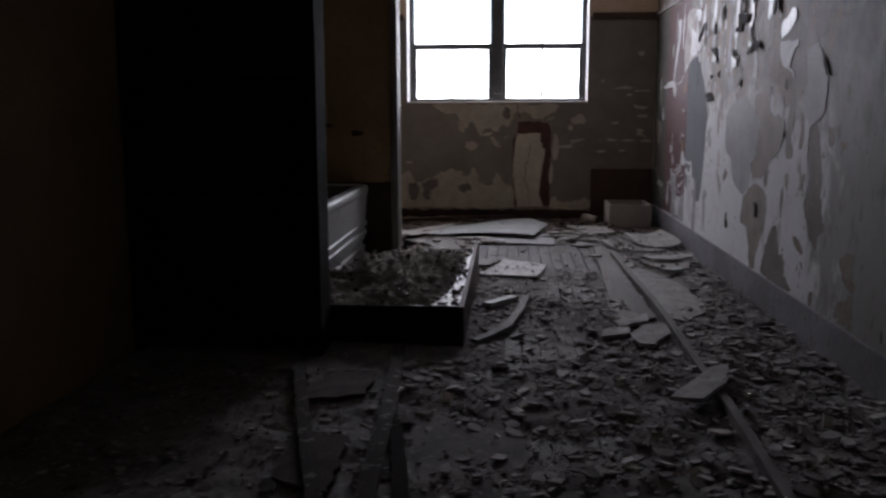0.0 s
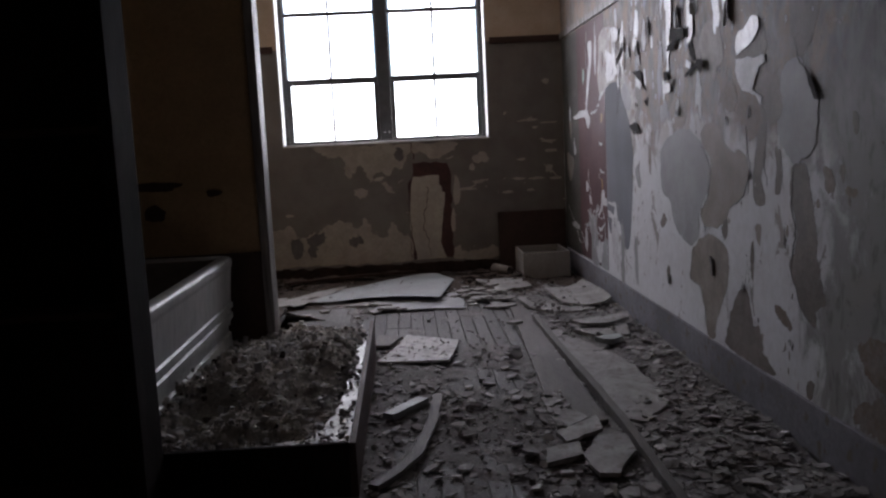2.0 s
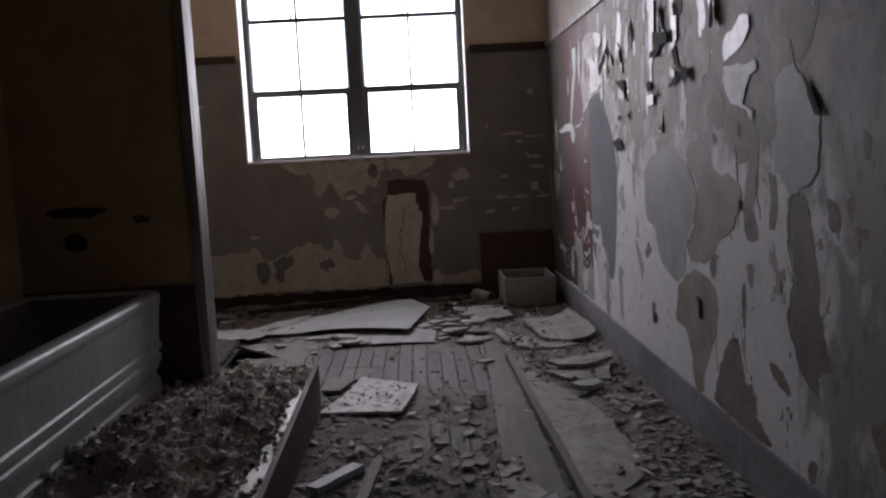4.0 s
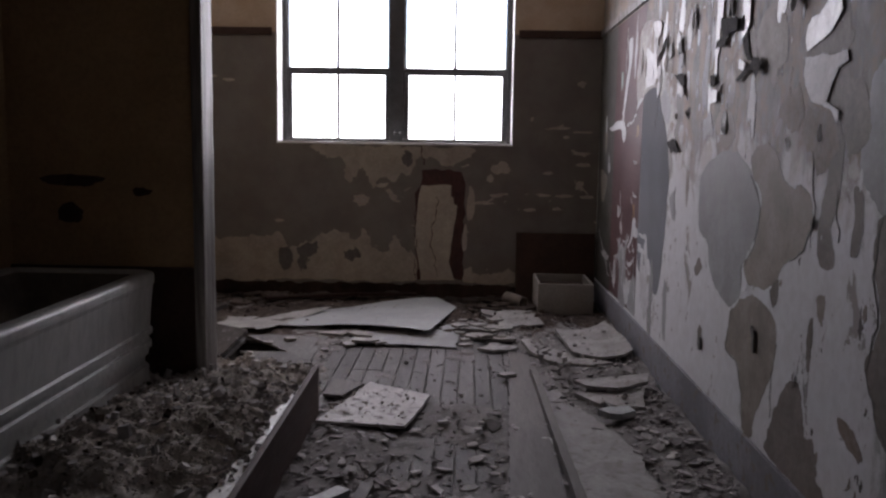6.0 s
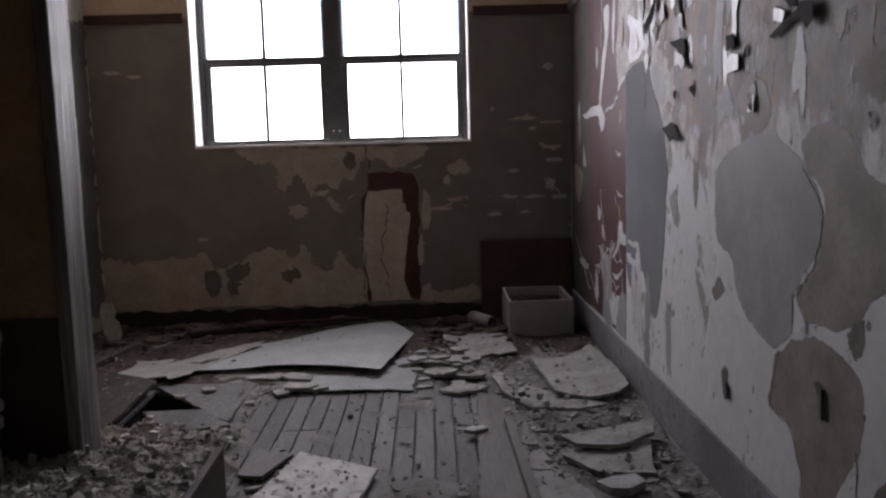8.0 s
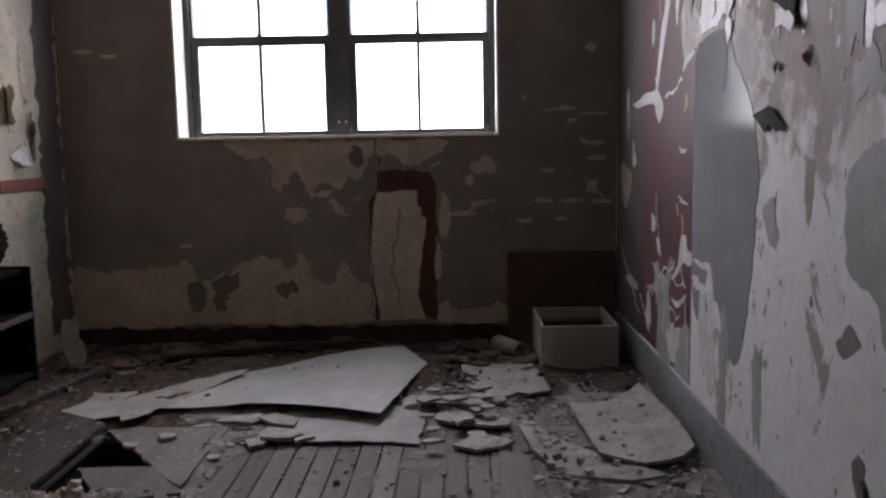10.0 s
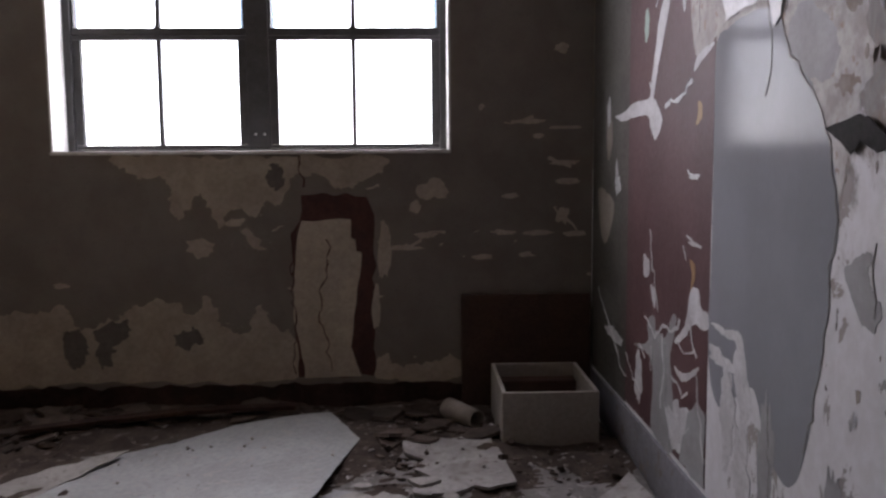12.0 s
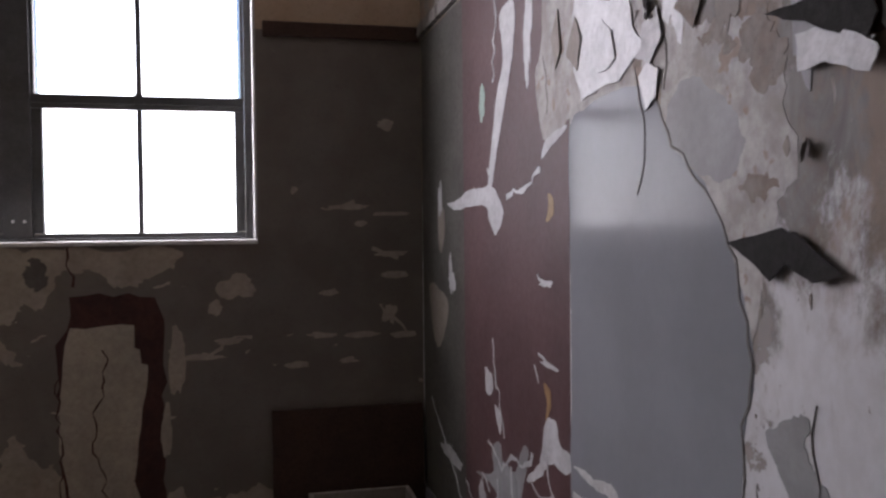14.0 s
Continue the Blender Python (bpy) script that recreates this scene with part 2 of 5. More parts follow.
M = {
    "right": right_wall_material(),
    "end": end_wall_material(),
    "left": simple("cream_peeling", (0.52, 0.48, 0.38), (0.38, 0.36, 0.30), 4, 0.75, 40, 0.5, speck=(0.30, 0.25, 0.20)),
    "tan": simple("tan_paint", (0.43, 0.29, 0.155), (0.36, 0.24, 0.125), 2.5, 0.6, 50, 0.15),
    "brown": simple("dark_brown_gloss", (0.055, 0.033, 0.026), (0.075, 0.042, 0.032), 4, 0.75, 70, 0.25, spec=0.2),
    "black": simple("near_black_wood", (0.020, 0.016, 0.015), (0.028, 0.022, 0.02), 3, 0.9, 60, 0.3, stretch=(1, 1, 0.15), spec=0.04),
    "post": simple("worn_white_edge", (0.27, 0.25, 0.235), (0.055, 0.042, 0.036), 24, 0.55, 60, 0.5, stretch=(1, 1, 0.05), spec=0.3),
    "ceiling": simple("grey_ceiling", (0.5, 0.48, 0.45), (0.38, 0.36, 0.33), 2, 0.9, 40, 0.3),
    "board": simple("dusty_floorboard", (0.15, 0.143, 0.14), (0.10, 0.093, 0.09), 7, 0.75, 90, 0.4, stretch=(1, 0.12, 1), piece=0.22, speck=(0.19, 0.182, 0.176)),
    "subfloor": simple("dirt_gap", (0.03, 0.027, 0.025), (0.045, 0.04, 0.036), 5, 0.95, 60, 0.4),
    "skirting": simple("grey_skirting", (0.225, 0.222, 0.25), (0.145, 0.14, 0.155), 2.2, 0.55, 40, 0.25, speck=(0.15, 0.125, 0.105)),
    "red": simple("maroon_paint", (0.108, 0.058, 0.059), (0.084, 0.046, 0.047), 3, 0.55, 50, 0.05, spec=0.12, grain=0.12),
    "bluegrey": simple("blue_grey_paint", (0.25, 0.26, 0.285), (0.228, 0.236, 0.256), 2.5, 0.13, 45, 0.0, spec=0.045, grain=0.05, vary=0.05),
    "corner": simple("dull_olive_grey", (0.092, 0.087, 0.077), (0.062, 0.058, 0.05), 4, 0.6, 50, 0.15, spec=0.2),
    "grey": simple("smooth_grey_plaster", (0.315, 0.318, 0.325), (0.245, 0.245, 0.247), 5, 0.62, 45, 0.14, spec=0.2, grain=0.22),
    "taupe": simple("taupe_plaster", (0.285, 0.25, 0.218), (0.205, 0.175, 0.15), 6, 0.65, 45, 0.18, spec=0.2, grain=0.3),
    "stainedwhite": simple("stained_white_paint", (0.44, 0.425, 0.41), (0.27, 0.245, 0.22), 11, 0.65, 40, 0.25, spec=0.25, speck=(0.25, 0.19, 0.15)),
    "stain": simple("rusty_stained_plaster", (0.205, 0.155, 0.125), (0.25, 0.225, 0.2), 14, 0.7, 45, 0.25, spec=0.2),
    "umber": simple("umber_plaster", (0.215, 0.185, 0.165), (0.155, 0.133, 0.118), 6, 0.65, 45, 0.3, spec=0.2),
    "flake": simple("white_paint_flake", (0.56, 0.565, 0.58), (0.43, 0.43, 0.44), 8, 0.6, 60, 0.2, spec=0.3),
    "back_and_shade": simple("dark_back_and_shade", (0.17, 0.155, 0.145), (0.11, 0.10, 0.095), 8, 0.8, 60, 0.3),
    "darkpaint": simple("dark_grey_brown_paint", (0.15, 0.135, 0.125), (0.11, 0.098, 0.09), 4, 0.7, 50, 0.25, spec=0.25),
    "gloss": simple("glossy_white_paint", (0.56, 0.565, 0.58), (0.42, 0.425, 0.44), 9, 0.42, 60, 0.3, spec=0.3),
    "deep_black": simple("matte_deep_black", (0.012, 0.011, 0.011), (0.02, 0.018, 0.017), 6, 0.95, 60, 0.6, spec=0.05),
    "dirt": simple("brown_broken_plaster", (0.105, 0.083, 0.07), (0.058, 0.045, 0.038), 7, 0.9, 50, 0.5, island=0.5, spec=0.15),
    "shaded_soil": simple("shade_toned_brown_dirt", (0.085, 0.066, 0.055), (0.05, 0.038, 0.032), 8, 0.95, 50, 0.9, speck=(0.13, 0.11, 0.10), spec=0.1),
    "rotten": simple("rotten_dark_wood", (0.058, 0.035, 0.028), (0.03, 0.02, 0.017), 7, 0.9, 50, 0.6, spec=0.1),
    "shaded_flake": simple("shaded_back_of_paint", (0.024, 0.021, 0.02), (0.016, 0.014, 0.013), 12, 0.85, 60, 0.4, spec=0.15),
    "cream": simple("cream_plaster", (0.46, 0.40, 0.33), (0.37, 0.32, 0.265), 5, 0.8, 60, 0.3),
    "dirtyplank": simple("dirty_dark_plank", (0.085, 0.074, 0.068), (0.05, 0.043, 0.04), 6, 0.9, 60, 0.5, stretch=(1, 0.15, 1), spec=0.1, speck=(0.2, 0.19, 0.18)),
    "redbrown": simple("red_brown_stained_wood", (0.085, 0.05, 0.042), (0.055, 0.034, 0.03), 5, 0.7, 60, 0.3, stretch=(1, 0.15, 1), spec=0.25),
    "bare": simple("bare_cream_plaster", (0.40, 0.345, 0.283), (0.315, 0.27, 0.225), 6, 0.8, 55, 0.3, grain=0.4),
    "rust": simple("rust_red_plaster", (0.085, 0.034, 0.028), (0.055, 0.024, 0.022), 9, 0.85, 60, 0.6),
    "sash": simple("dark_steel_sash", (0.065, 0.063, 0.063), (0.04, 0.038, 0.037), 9, 0.5, 60, 0.3),
    "sill": simple("white_sill", (0.74, 0.74, 0.73), (0.62, 0.61, 0.58), 8, 0.5, 60, 0.3),
    "enamel": simple("grey_white_enamel", (0.46, 0.465, 0.455), (0.35, 0.355, 0.345), 3, 0.42, 26, 0.10, stretch=(1, 1, 0.3), spec=0.45, grain=0.55),
    "sheet": simple("white_fallen_sheet", (0.355, 0.37, 0.372), (0.29, 0.30, 0.298), 2.5, 0.6, 50, 0.12, speck=(0.33, 0.32, 0.31)),
    "tornsheet": simple("stained_torn_board", (0.33, 0.315, 0.295), (0.24, 0.225, 0.21), 5, 0.7, 50, 0.25, speck=(0.2, 0.185, 0.17)),
    "slab": simple("grey_plaster_slab", (0.35, 0.335, 0.325), (0.24, 0.226, 0.218), 6, 0.8, 50, 0.4, speck=(0.20, 0.18, 0.17)),
    "tile": simple("speckled_board", (0.56, 0.55, 0.54), (0.40, 0.38, 0.37), 10, 0.7, 42, 0.3, speck=(0.14, 0.12, 0.115)),
    "wood": simple("grey_dusty_wood", (0.17, 0.152, 0.143), (0.115, 0.103, 0.097), 5, 0.75, 60, 0.35, stretch=(1, 0.15, 1)),
    "rubble": simple("mixed_rubble", (0.40, 0.38, 0.372), (0.235, 0.22, 0.214), 9, 0.9, 50, 0.5, island=0.5, spec=0.2),
    "shard": simple("broken_plaster_shard", (0.46, 0.44, 0.43), (0.30, 0.285, 0.278), 9, 0.8, 50, 0.4, island=0.45, spec=0.3),
    "fibre": simple("brown_debris", (0.46, 0.425, 0.39), (0.29, 0.262, 0.235), 9, 0.9, 50, 0.6, island=0.4, spec=0.15),
    "dust": simple("grey_dust_bed", (0.235, 0.22, 0.213), (0.145, 0.133, 0.128), 6, 0.95, 55, 0.8, speck=(0.27, 0.26, 0.255)),
    "mound": simple("debris_mound", (0.42, 0.385, 0.35), (0.22, 0.196, 0.175), 7, 0.95, 45, 1.0, speck=(0.24, 0.225, 0.21)),
    "box": simple("off_white_box", (0.35, 0.32, 0.29), (0.28, 0.255, 0.23), 3, 0.6, 50, 0.1),
    "brick": simple("red_brick", (0.24, 0.095, 0.065), (0.17, 0.07, 0.05), 12, 0.9, 60, 0.6),
    "steel": simple("bright_steel", (0.75, 0.75, 0.75), (0.6, 0.6, 0.6), 9, 0.3, 60, 0.1, metal=0.6),
    "yellow": simple("ochre_paint", (0.34, 0.20, 0.07), (0.27, 0.15, 0.06), 9, 0.6, 60, 0.2),
    "green": simple("pale_green_paint", (0.30, 0.42, 0.36), (0.25, 0.36, 0.31), 9, 0.6, 60, 0.2),
    "earth": simple("outdoor_ground", (0.10, 0.11, 0.07), (0.14, 0.13, 0.10), 0.3, 0.95, 5, 0.3),
    "glass": glass_material(),
}


# ---------------------------------------------------------------- mesh helpers
def box(bm, x0, x1, y0, y1, z0, z1, bevel=0.0, m=None):
    vs = [bm.verts.new((x, y, z)) for x in (x0, x1) for y in (y0, y1) for z in (z0, z1)]
    fs = [bm.faces.new([vs[i] for i in f]) for f in ((0, 1, 3, 2), (4, 6, 7, 5), (0, 4, 5, 1), (2, 3, 7, 6), (0, 2, 6, 4), (1, 5, 7, 3))]
    if m is not None:
        bmesh.ops.transform(bm, matrix=m, verts=vs)
    if bevel:
        edges = list({e for f in fs for e in f.edges})
        bmesh.ops.bevel(bm, geom=edges, offset=bevel, segments=2, affect="EDGES", profile=0.6)
    return bm


def boxes(*dims, bevel=0.0):
    bm = bmesh.new()
    for d in dims:
        box(bm, *d, bevel=bevel)
    return bm


def mesh_of(name, bm, material, smooth=False):
    bmesh.ops.recalc_face_normals(bm, faces=bm.faces)
    me = bpy.data.meshes.new(name)
    bm.to_mesh(me)
    bm.free()
    for k in (material if isinstance(material, (list, tuple)) else [material]):
        me.materials.append(k)
    if smooth:
        for p in me.polygons:
            p.use_smooth = True
    return me


def part(name, bm, material, parent=None, label="", smooth=False):
    ob = new(name, mesh_of(name, bm, material, smooth))
    ob.parent = parent
    return tagged(ob, label)


def thing(name, bm, material, label, category, group="", kind="", smooth=False):
    return tagged(part(name, bm, material, None, "", smooth), label, category, group, kind)


def empty(name, label, category, group="", at=(0, 0, 0), kind=""):
    ob = new(name)
    ob.location = at
    return tagged(ob, label, category, group, kind)


def structure(name, bm, material, label="", category=""):
    return tagged(part(name, bm, material), label, category, "", "structure")


def plate(outline, thick, lift=None, rough=0.0, cuts=0, seed=0):
    """A solid plate over an outline in x and y; lift(x, y) bends it, rough breaks its edge."""
    rnd = random.Random(seed)
    pts = []
    for i, (x, y) in enumerate(outline):
        x2, y2 = outline[(i + 1) % len(outline)]
        k = max(1, int(math.hypot(x2 - x, y2 - y) / 0.05)) if rough or lift else 1
        for j in range(k):
            f = j / k
            pts.append((x + (x2 - x) * f + (rnd.uniform(-1, 1) * rough if j else 0), y + (y2 - y) * f + (rnd.uniform(-1, 1) * rough if j else 0)))
    bm = bmesh.new()
    flat, _, tris = delaunay_2d_cdt([Vector(p) for p in pts], [], [list(range(len(pts)))], 1, 1e-5)[:3]
    corners = [bm.verts.new((v.x, v.y, 0)) for v in flat]
    for tri in tris:
        bm.faces.new([corners[i] for i in tri])
    if lift:
        for _ in range(cuts):
            bmesh.ops.subdivide_edges(bm, edges=[e for e in bm.edges if e.calc_length() > 0.07], cuts=1)
            bmesh.ops.triangulate(bm, faces=bm.faces)
        for v in bm.verts:
            v.co.z = lift(v.co.x, v.co.y)
    r = bmesh.ops.extrude_face_region(bm, geom=list(bm.faces))
    for v in r["geom"]:
        if isinstance(v, bmesh.types.BMVert):
            v.co.z += thick
    return bm


def blob(cu, cv, ru, rv, seed, ragged=0.12, n=56, square=0.0):
    """An irregular closed outline round (cu, cv)."""
    out = []
    for i in range(n):
        a = 2 * math.pi * i / n
        c, s = math.cos(a), math.sin(a)
        k = 1.0 / max(abs(c), abs(s)) if square else 1.0
        k = 1 + (k - 1) * square
        w = noise.noise((c * 1.1 + seed * 7.3, s * 1.1, seed)) * ragged * 2.0 + noise.noise((c * 4 + seed, s * 4, seed * 3.1)) * ragged + noise.noise((c * 13, s * 13 + seed, seed)) * ragged * 0.35
        out.append((cu + ru * c * k * (1 + w), cv + rv * s * k * (1 + w)))
    return out


def torn(pts, seed=0, ragged=0.010, n=12, sharp=False):
    """A soft closed curve through a few corners, with a finely torn edge."""
    out, k = [], len(pts)
    for i in range(k):
        a, b, c, d = (Vector(pts[(i + j) % k]) for j in (-1, 0, 1, 2))
        for q in range(n):
            t = q / n
            p = 0.5 * (2 * b + (c - a) * t + (2 * a - 5 * b + 4 * c - d) * t * t + (3 * b - a - 3 * c + d) * t ** 3)
            if sharp:
                p = b + (c - b) * t
            w = Vector((0.0, 0.0))
            for f, g in ((14, 0.9), (38, 0.7), (95, 0.45)):
                w += g * Vector((noise.noise((p.x * f, p.y * f, seed)), noise.noise((p.x * f, p.y * f, seed + 9))))
            out.append(tuple(p + w * ragged))
    return out


def on_wall(bm, wall):
    """Turns a plate in (u, v) onto a wall: u runs along the wall, v up, thickness into the room."""
    for v in bm.verts:
        u, w, d = v.co
        if wall == "right":
            v.co = (XR - d, u, w)
        elif wall == "left":
            v.co = (XL + d, u, w)
        else:
            v.co = (u, YW - d, w)
    return bm


# ---------------------------------------------------------------- structure
GAP = (-0.84, -0.37, 6.74, 7.36)
gx0, gx1, gy0, gy1 = GAP
structure("floor", boxes((XL - T, gx0, YB - T, YW + T, -0.12, -0.03), (gx1, XR + T, YB - T, YW + T, -0.12, -0.03), (gx0, gx1, YB - T, gy0, -0.12, -0.03), (gx0, gx1, gy1, YW + T, -0.12, -0.03)), M["subfloor"], "dirt-dark subfloor under worn narrow boards", "floor")
floor = bpy.data.objects["floor"]
# black lining puts the darkness of the hole into the colour
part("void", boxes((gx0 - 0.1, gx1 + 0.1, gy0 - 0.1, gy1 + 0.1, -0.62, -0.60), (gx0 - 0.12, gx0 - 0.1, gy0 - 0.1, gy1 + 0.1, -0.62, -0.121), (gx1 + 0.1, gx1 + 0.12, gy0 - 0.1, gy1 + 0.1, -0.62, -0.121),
                   (gx0 - 0.12, gx1 + 0.12, gy0 - 0.12, gy0 - 0.1, -0.62, -0.121), (gx0 - 0.12, gx1 + 0.12, gy1 + 0.1, gy1 + 0.12, -0.62, -0.121)), M["deep_black"], floor, "void under the broken floor, coloured black for its darkness")
structure("ceiling", boxes((XL - T, XR + T, YB - T, YW + T, CEIL, CEIL + 0.2)), M["ceiling"], "stained grey plaster ceiling", "ceiling")
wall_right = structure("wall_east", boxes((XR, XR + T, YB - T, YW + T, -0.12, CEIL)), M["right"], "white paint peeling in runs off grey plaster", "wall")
wall_left = structure("wall_west", boxes((XL - T, XL, 6.3, YW + T, -0.12, CEIL)), M["left"], "cream paint peeling off stained plaster", "wall")
structure("wall_southwest", boxes((XL - T, XL, YB - T, 6.3, -0.12, CEIL)), M["tan"], "dull tan painted wall beside the tub", "wall")
structure("wall_south", boxes((XL, XR, YB - T, YB, -0.12, CEIL)), M["tan"], "plain tan painted wall", "wall")
wx0, wx1, wz0, wz1 = WIN
wall_end = structure("wall_north", boxes((XL, wx0, YW, YW + T, -0.12, CEIL), (wx1, XR, YW, YW + T, -0.12, CEIL), (wx0, wx1, YW, YW + T, -0.12, wz0), (wx0, wx1, YW, YW + T, wz1, CEIL)), M["end"], "dark grey-brown paint flaked to cream plaster under the window", "wall")
# ground out of view, added only to bounce light up at the window
structure("ground", boxes((-600, 600, YW + T + 0.02, 1200, -4.3, -4.0)), M["earth"], "unseen ground far below the window, added to bounce light", "ground")

partition = structure("wall_partition", boxes((XL, -0.745, 6.21, 6.36, -0.12, CEIL)), M["tan"], "tan painted stub wall with a dark base", "wall")
part("wainscot", boxes((XL, -0.745, 6.195, 6.21, 0, 0.63)), M["brown"], partition, "dark brown gloss lower wall")
part("edge_post", boxes((-0.745, -0.690, 6.19, 6.372, 0, CEIL), bevel=0.006), M["post"], partition, "worn white wooden end post")
for u, v, ru, rv, seed in ((-1.33, 1.05, 0.15, 0.03, 1), (-1.36, 0.89, 0.06, 0.05, 2), (-1.0, 1.0, 0.05, 0.02, 3)):
    LAYERED = blob(u, v, ru, rv, seed + 300, 0.2, 30)
    bm = plate(LAYERED, 0.004)
    for q in bm.verts:
        q.co = (q.co.x, 6.211 - q.co.z, q.co.y)
    part("smear", bm, M["brown"], partition, "dark smear on the paint")

rot = random.Random(19)
ragged = [(XL, 0.0)] + [(XR - 0.016, 0.0)] + [(XR - 0.016 - 3.28 * k / 90, 0.115 + 0.02 * noise.noise((k * 0.31, 2.0, 0)) + rot.uniform(-0.007, 0.007)) for k in range(91)]
structure("baseboard_north", on_wall(plate(ragged, 0.018), "end"), M["rotten"], "rotten dark brown baseboard with a ragged top", "baseboard")
sk = structure("baseboard_east", boxes((XR - 0.016, XR, YB, 4.64, 0, 0.195), (XR - 0.014, XR, 4.645, YW, 0, 0.195), bevel=0.003), M["skirting"], "grey painted baseboard with a rounded top", "baseboard")
structure("trim_north", boxes((XL, wx0 - 0.03, YW - 0.022, YW, 2.105, 2.165), (wx1 + 0.03, XR - 0.01, YW - 0.022, YW, 2.105, 2.165), bevel=0.004), M["brown"], "dark brown picture rail", "picture rail")
structure("trim_east", boxes((XR - 0.02, XR, YB, YW - 0.02, 2.12, 2.17), bevel=0.004), M["post"], "worn pale picture rail", "picture rail")


# ---------------------------------------------------------------- window
def build_window():
    w = empty("window_1", "dark steel double window with small panes, overexposed sky behind", "window", at=(0, 9.24, wz0), kind="structure")
    inv = Matrix.Translation((0, -9.24, -wz0))

    def bar(name, *d, m="sash", label="", bevel=0.004):
        bm = boxes(d, bevel=bevel)
        bmesh.ops.transform(bm, matrix=inv, verts=bm.verts)
        return part(name, bm, M[m], w, label)

    bar("window_sill", wx0, wx1, YW - 0.012, YW + 0.19, wz0, wz0 + 0.018, m="sill", label="white chipped sill")
    bar("lining", wx0, wx0 + 0.012, YW + 0.001, YW + 0.19, wz0 + 0.02, wz1, m="sill")
    bar("lining", wx1 - 0.012, wx1, YW + 0.001, YW + 0.19, wz0 + 0.02, wz1, m="sill")
    bar("lining", wx0 + 0.013, wx1 - 0.013, YW + 0.001, YW + 0.19, wz1 - 0.012, wz1, m="sill")
    ya, yb = 9.215, 9.26
    bar("window_frame", wx0, wx0 + 0.045, YW + 0.191, 9.28, wz0, wz1)
    bar("window_frame", wx1 - 0.045, wx1, YW + 0.191, 9.28, wz0, wz1)
    bar("window_frame", wx0 + 0.046, wx1 - 0.046, YW + 0.191, 9.28, wz1 - 0.05, wz1)
    bar("window_frame", wx0 + 0.046, wx1 - 0.046, YW + 0.191, 9.28, wz0, wz0 + 0.03)
    bar("mullion", -0.062, 0.05, 9.207, 9.275, wz0 + 0.031, wz1 - 0.051)
    rows = ((1.28, 1.86), (1.86, 2.47), (2.47, 3.03))
    for x0, x1 in ((wx0 + 0.046, -0.063), (0.051, wx1 - 0.046)):
        xm = (x0 + x1) / 2 - 0.005
        for i, (z0, z1) in enumerate(rows):
            if i:
                bar("sash_rail", x0, x1, ya, yb, z0 - 0.018, z0 + 0.018)
            else:
                bar("sash_rail", x0, x1, ya, yb, 1.281, 1.30)
            lo, hi = z0 + 0.019, z1 - 0.019
            if not i:
                bar("sash_rail", x0, x1, ya, yb, hi - 0.022, hi - 0.001)
                lo, hi = 1.301, hi - 0.023
            st = 0.014 if i else 0.042
            bar("sash_stile", x0, x0 + st, ya + 0.003, yb - 0.003, lo, hi)
            bar("sash_stile", x1 - st, x1, ya + 0.003, yb - 0.003, lo, hi)
            bar("muntin", xm - 0.011, xm + 0.011, ya + 0.006, yb - 0.006, lo, hi, bevel=0.002)
            for a, b in ((x0 + 0.028, xm - 0.007), (xm + 0.007, x1 - 0.028)):
                p = bar("pane", a, b, 9.236, 9.240, lo, hi, m="glass", bevel=0)
                p.visible_shadow = False
            if i == 1:
                bar("catch", xm - 0.016, xm + 0.016, ya - 0.012, ya, z0 - 0.022, z0 + 0.03, bevel=0.006)
            if i == 2:
                bar("catch", xm - 0.05, xm - 0.03, ya - 0.02, ya, z0 + 0.0, z0 + 0.05, bevel=0.005)
    for dx in (-0.022, 0.022):
        bar("screw", dx - 0.006, dx + 0.006, 9.199, 9.207, 1.345, 1.357, m="steel", bevel=0.002)


build_window()


# ---------------------------------------------------------------- paint patches on the walls
LAYER = [0]


def patch(wall, outline, material, parent, name="paint_patch", label="", rough=0.0, thick=None):
    LAYER[0] += 1
    th = thick or 0.0005 + 0.000018 * LAYER[0]
    bm = plate(outline, th + 0.002, rough=rough, seed=LAYER[0])
    for v in bm.verts:
        v.co.z -= 0.002
    return part(name, on_wall(bm, wall), M[material], parent, label)


def rect(u0, u1, v0, v1):
    return [(u0, v0), (u1, v0), (u1, v1), (u0, v1)]


R = wall_right
patch("right", rect(8.31, 8.99, 0.20, 2.11), "corner", R, "paint_band", "dull olive-grey band by the corner")
patch("right", rect(7.33, 8.31, 0.21, 2.11), "red", R, "paint_band", "maroon painted band")
patch("right", torn([(7.28, 1.45), (7.30, 1.66), (7.28, 1.88), (7.12, 1.80), (6.92, 1.80), (6.74, 1.66), (6.58, 1.62), (6.48, 1.44), (6.53, 1.28), (6.60, 1.12), (6.9, 1.0)], 2, 0.02), "stainedwhite", R, "paint_remnant", "stained white paint round the panel")
patch("right", torn([(6.70, 0.52), (6.64, 0.74), (6.613, 0.87), (6.604, 0.984), (6.578, 1.051), (6.585, 1.13), (6.615, 1.216), (6.647, 1.279), (6.715, 1.374), (6.80, 1.43), (6.85, 1.48), (6.90, 1.56), (6.962, 1.584), (7.09, 1.593), (7.22, 1.578), (7.325, 1.53), (7.325, 1.2), (7.325, 0.9), (7.325, 0.62), (7.22, 0.5), (7.0, 0.62), (6.9, 0.5), (6.78, 0.44)], 4, 0.004), "bluegrey", R, "paint_band", "smooth blue-grey painted panel")
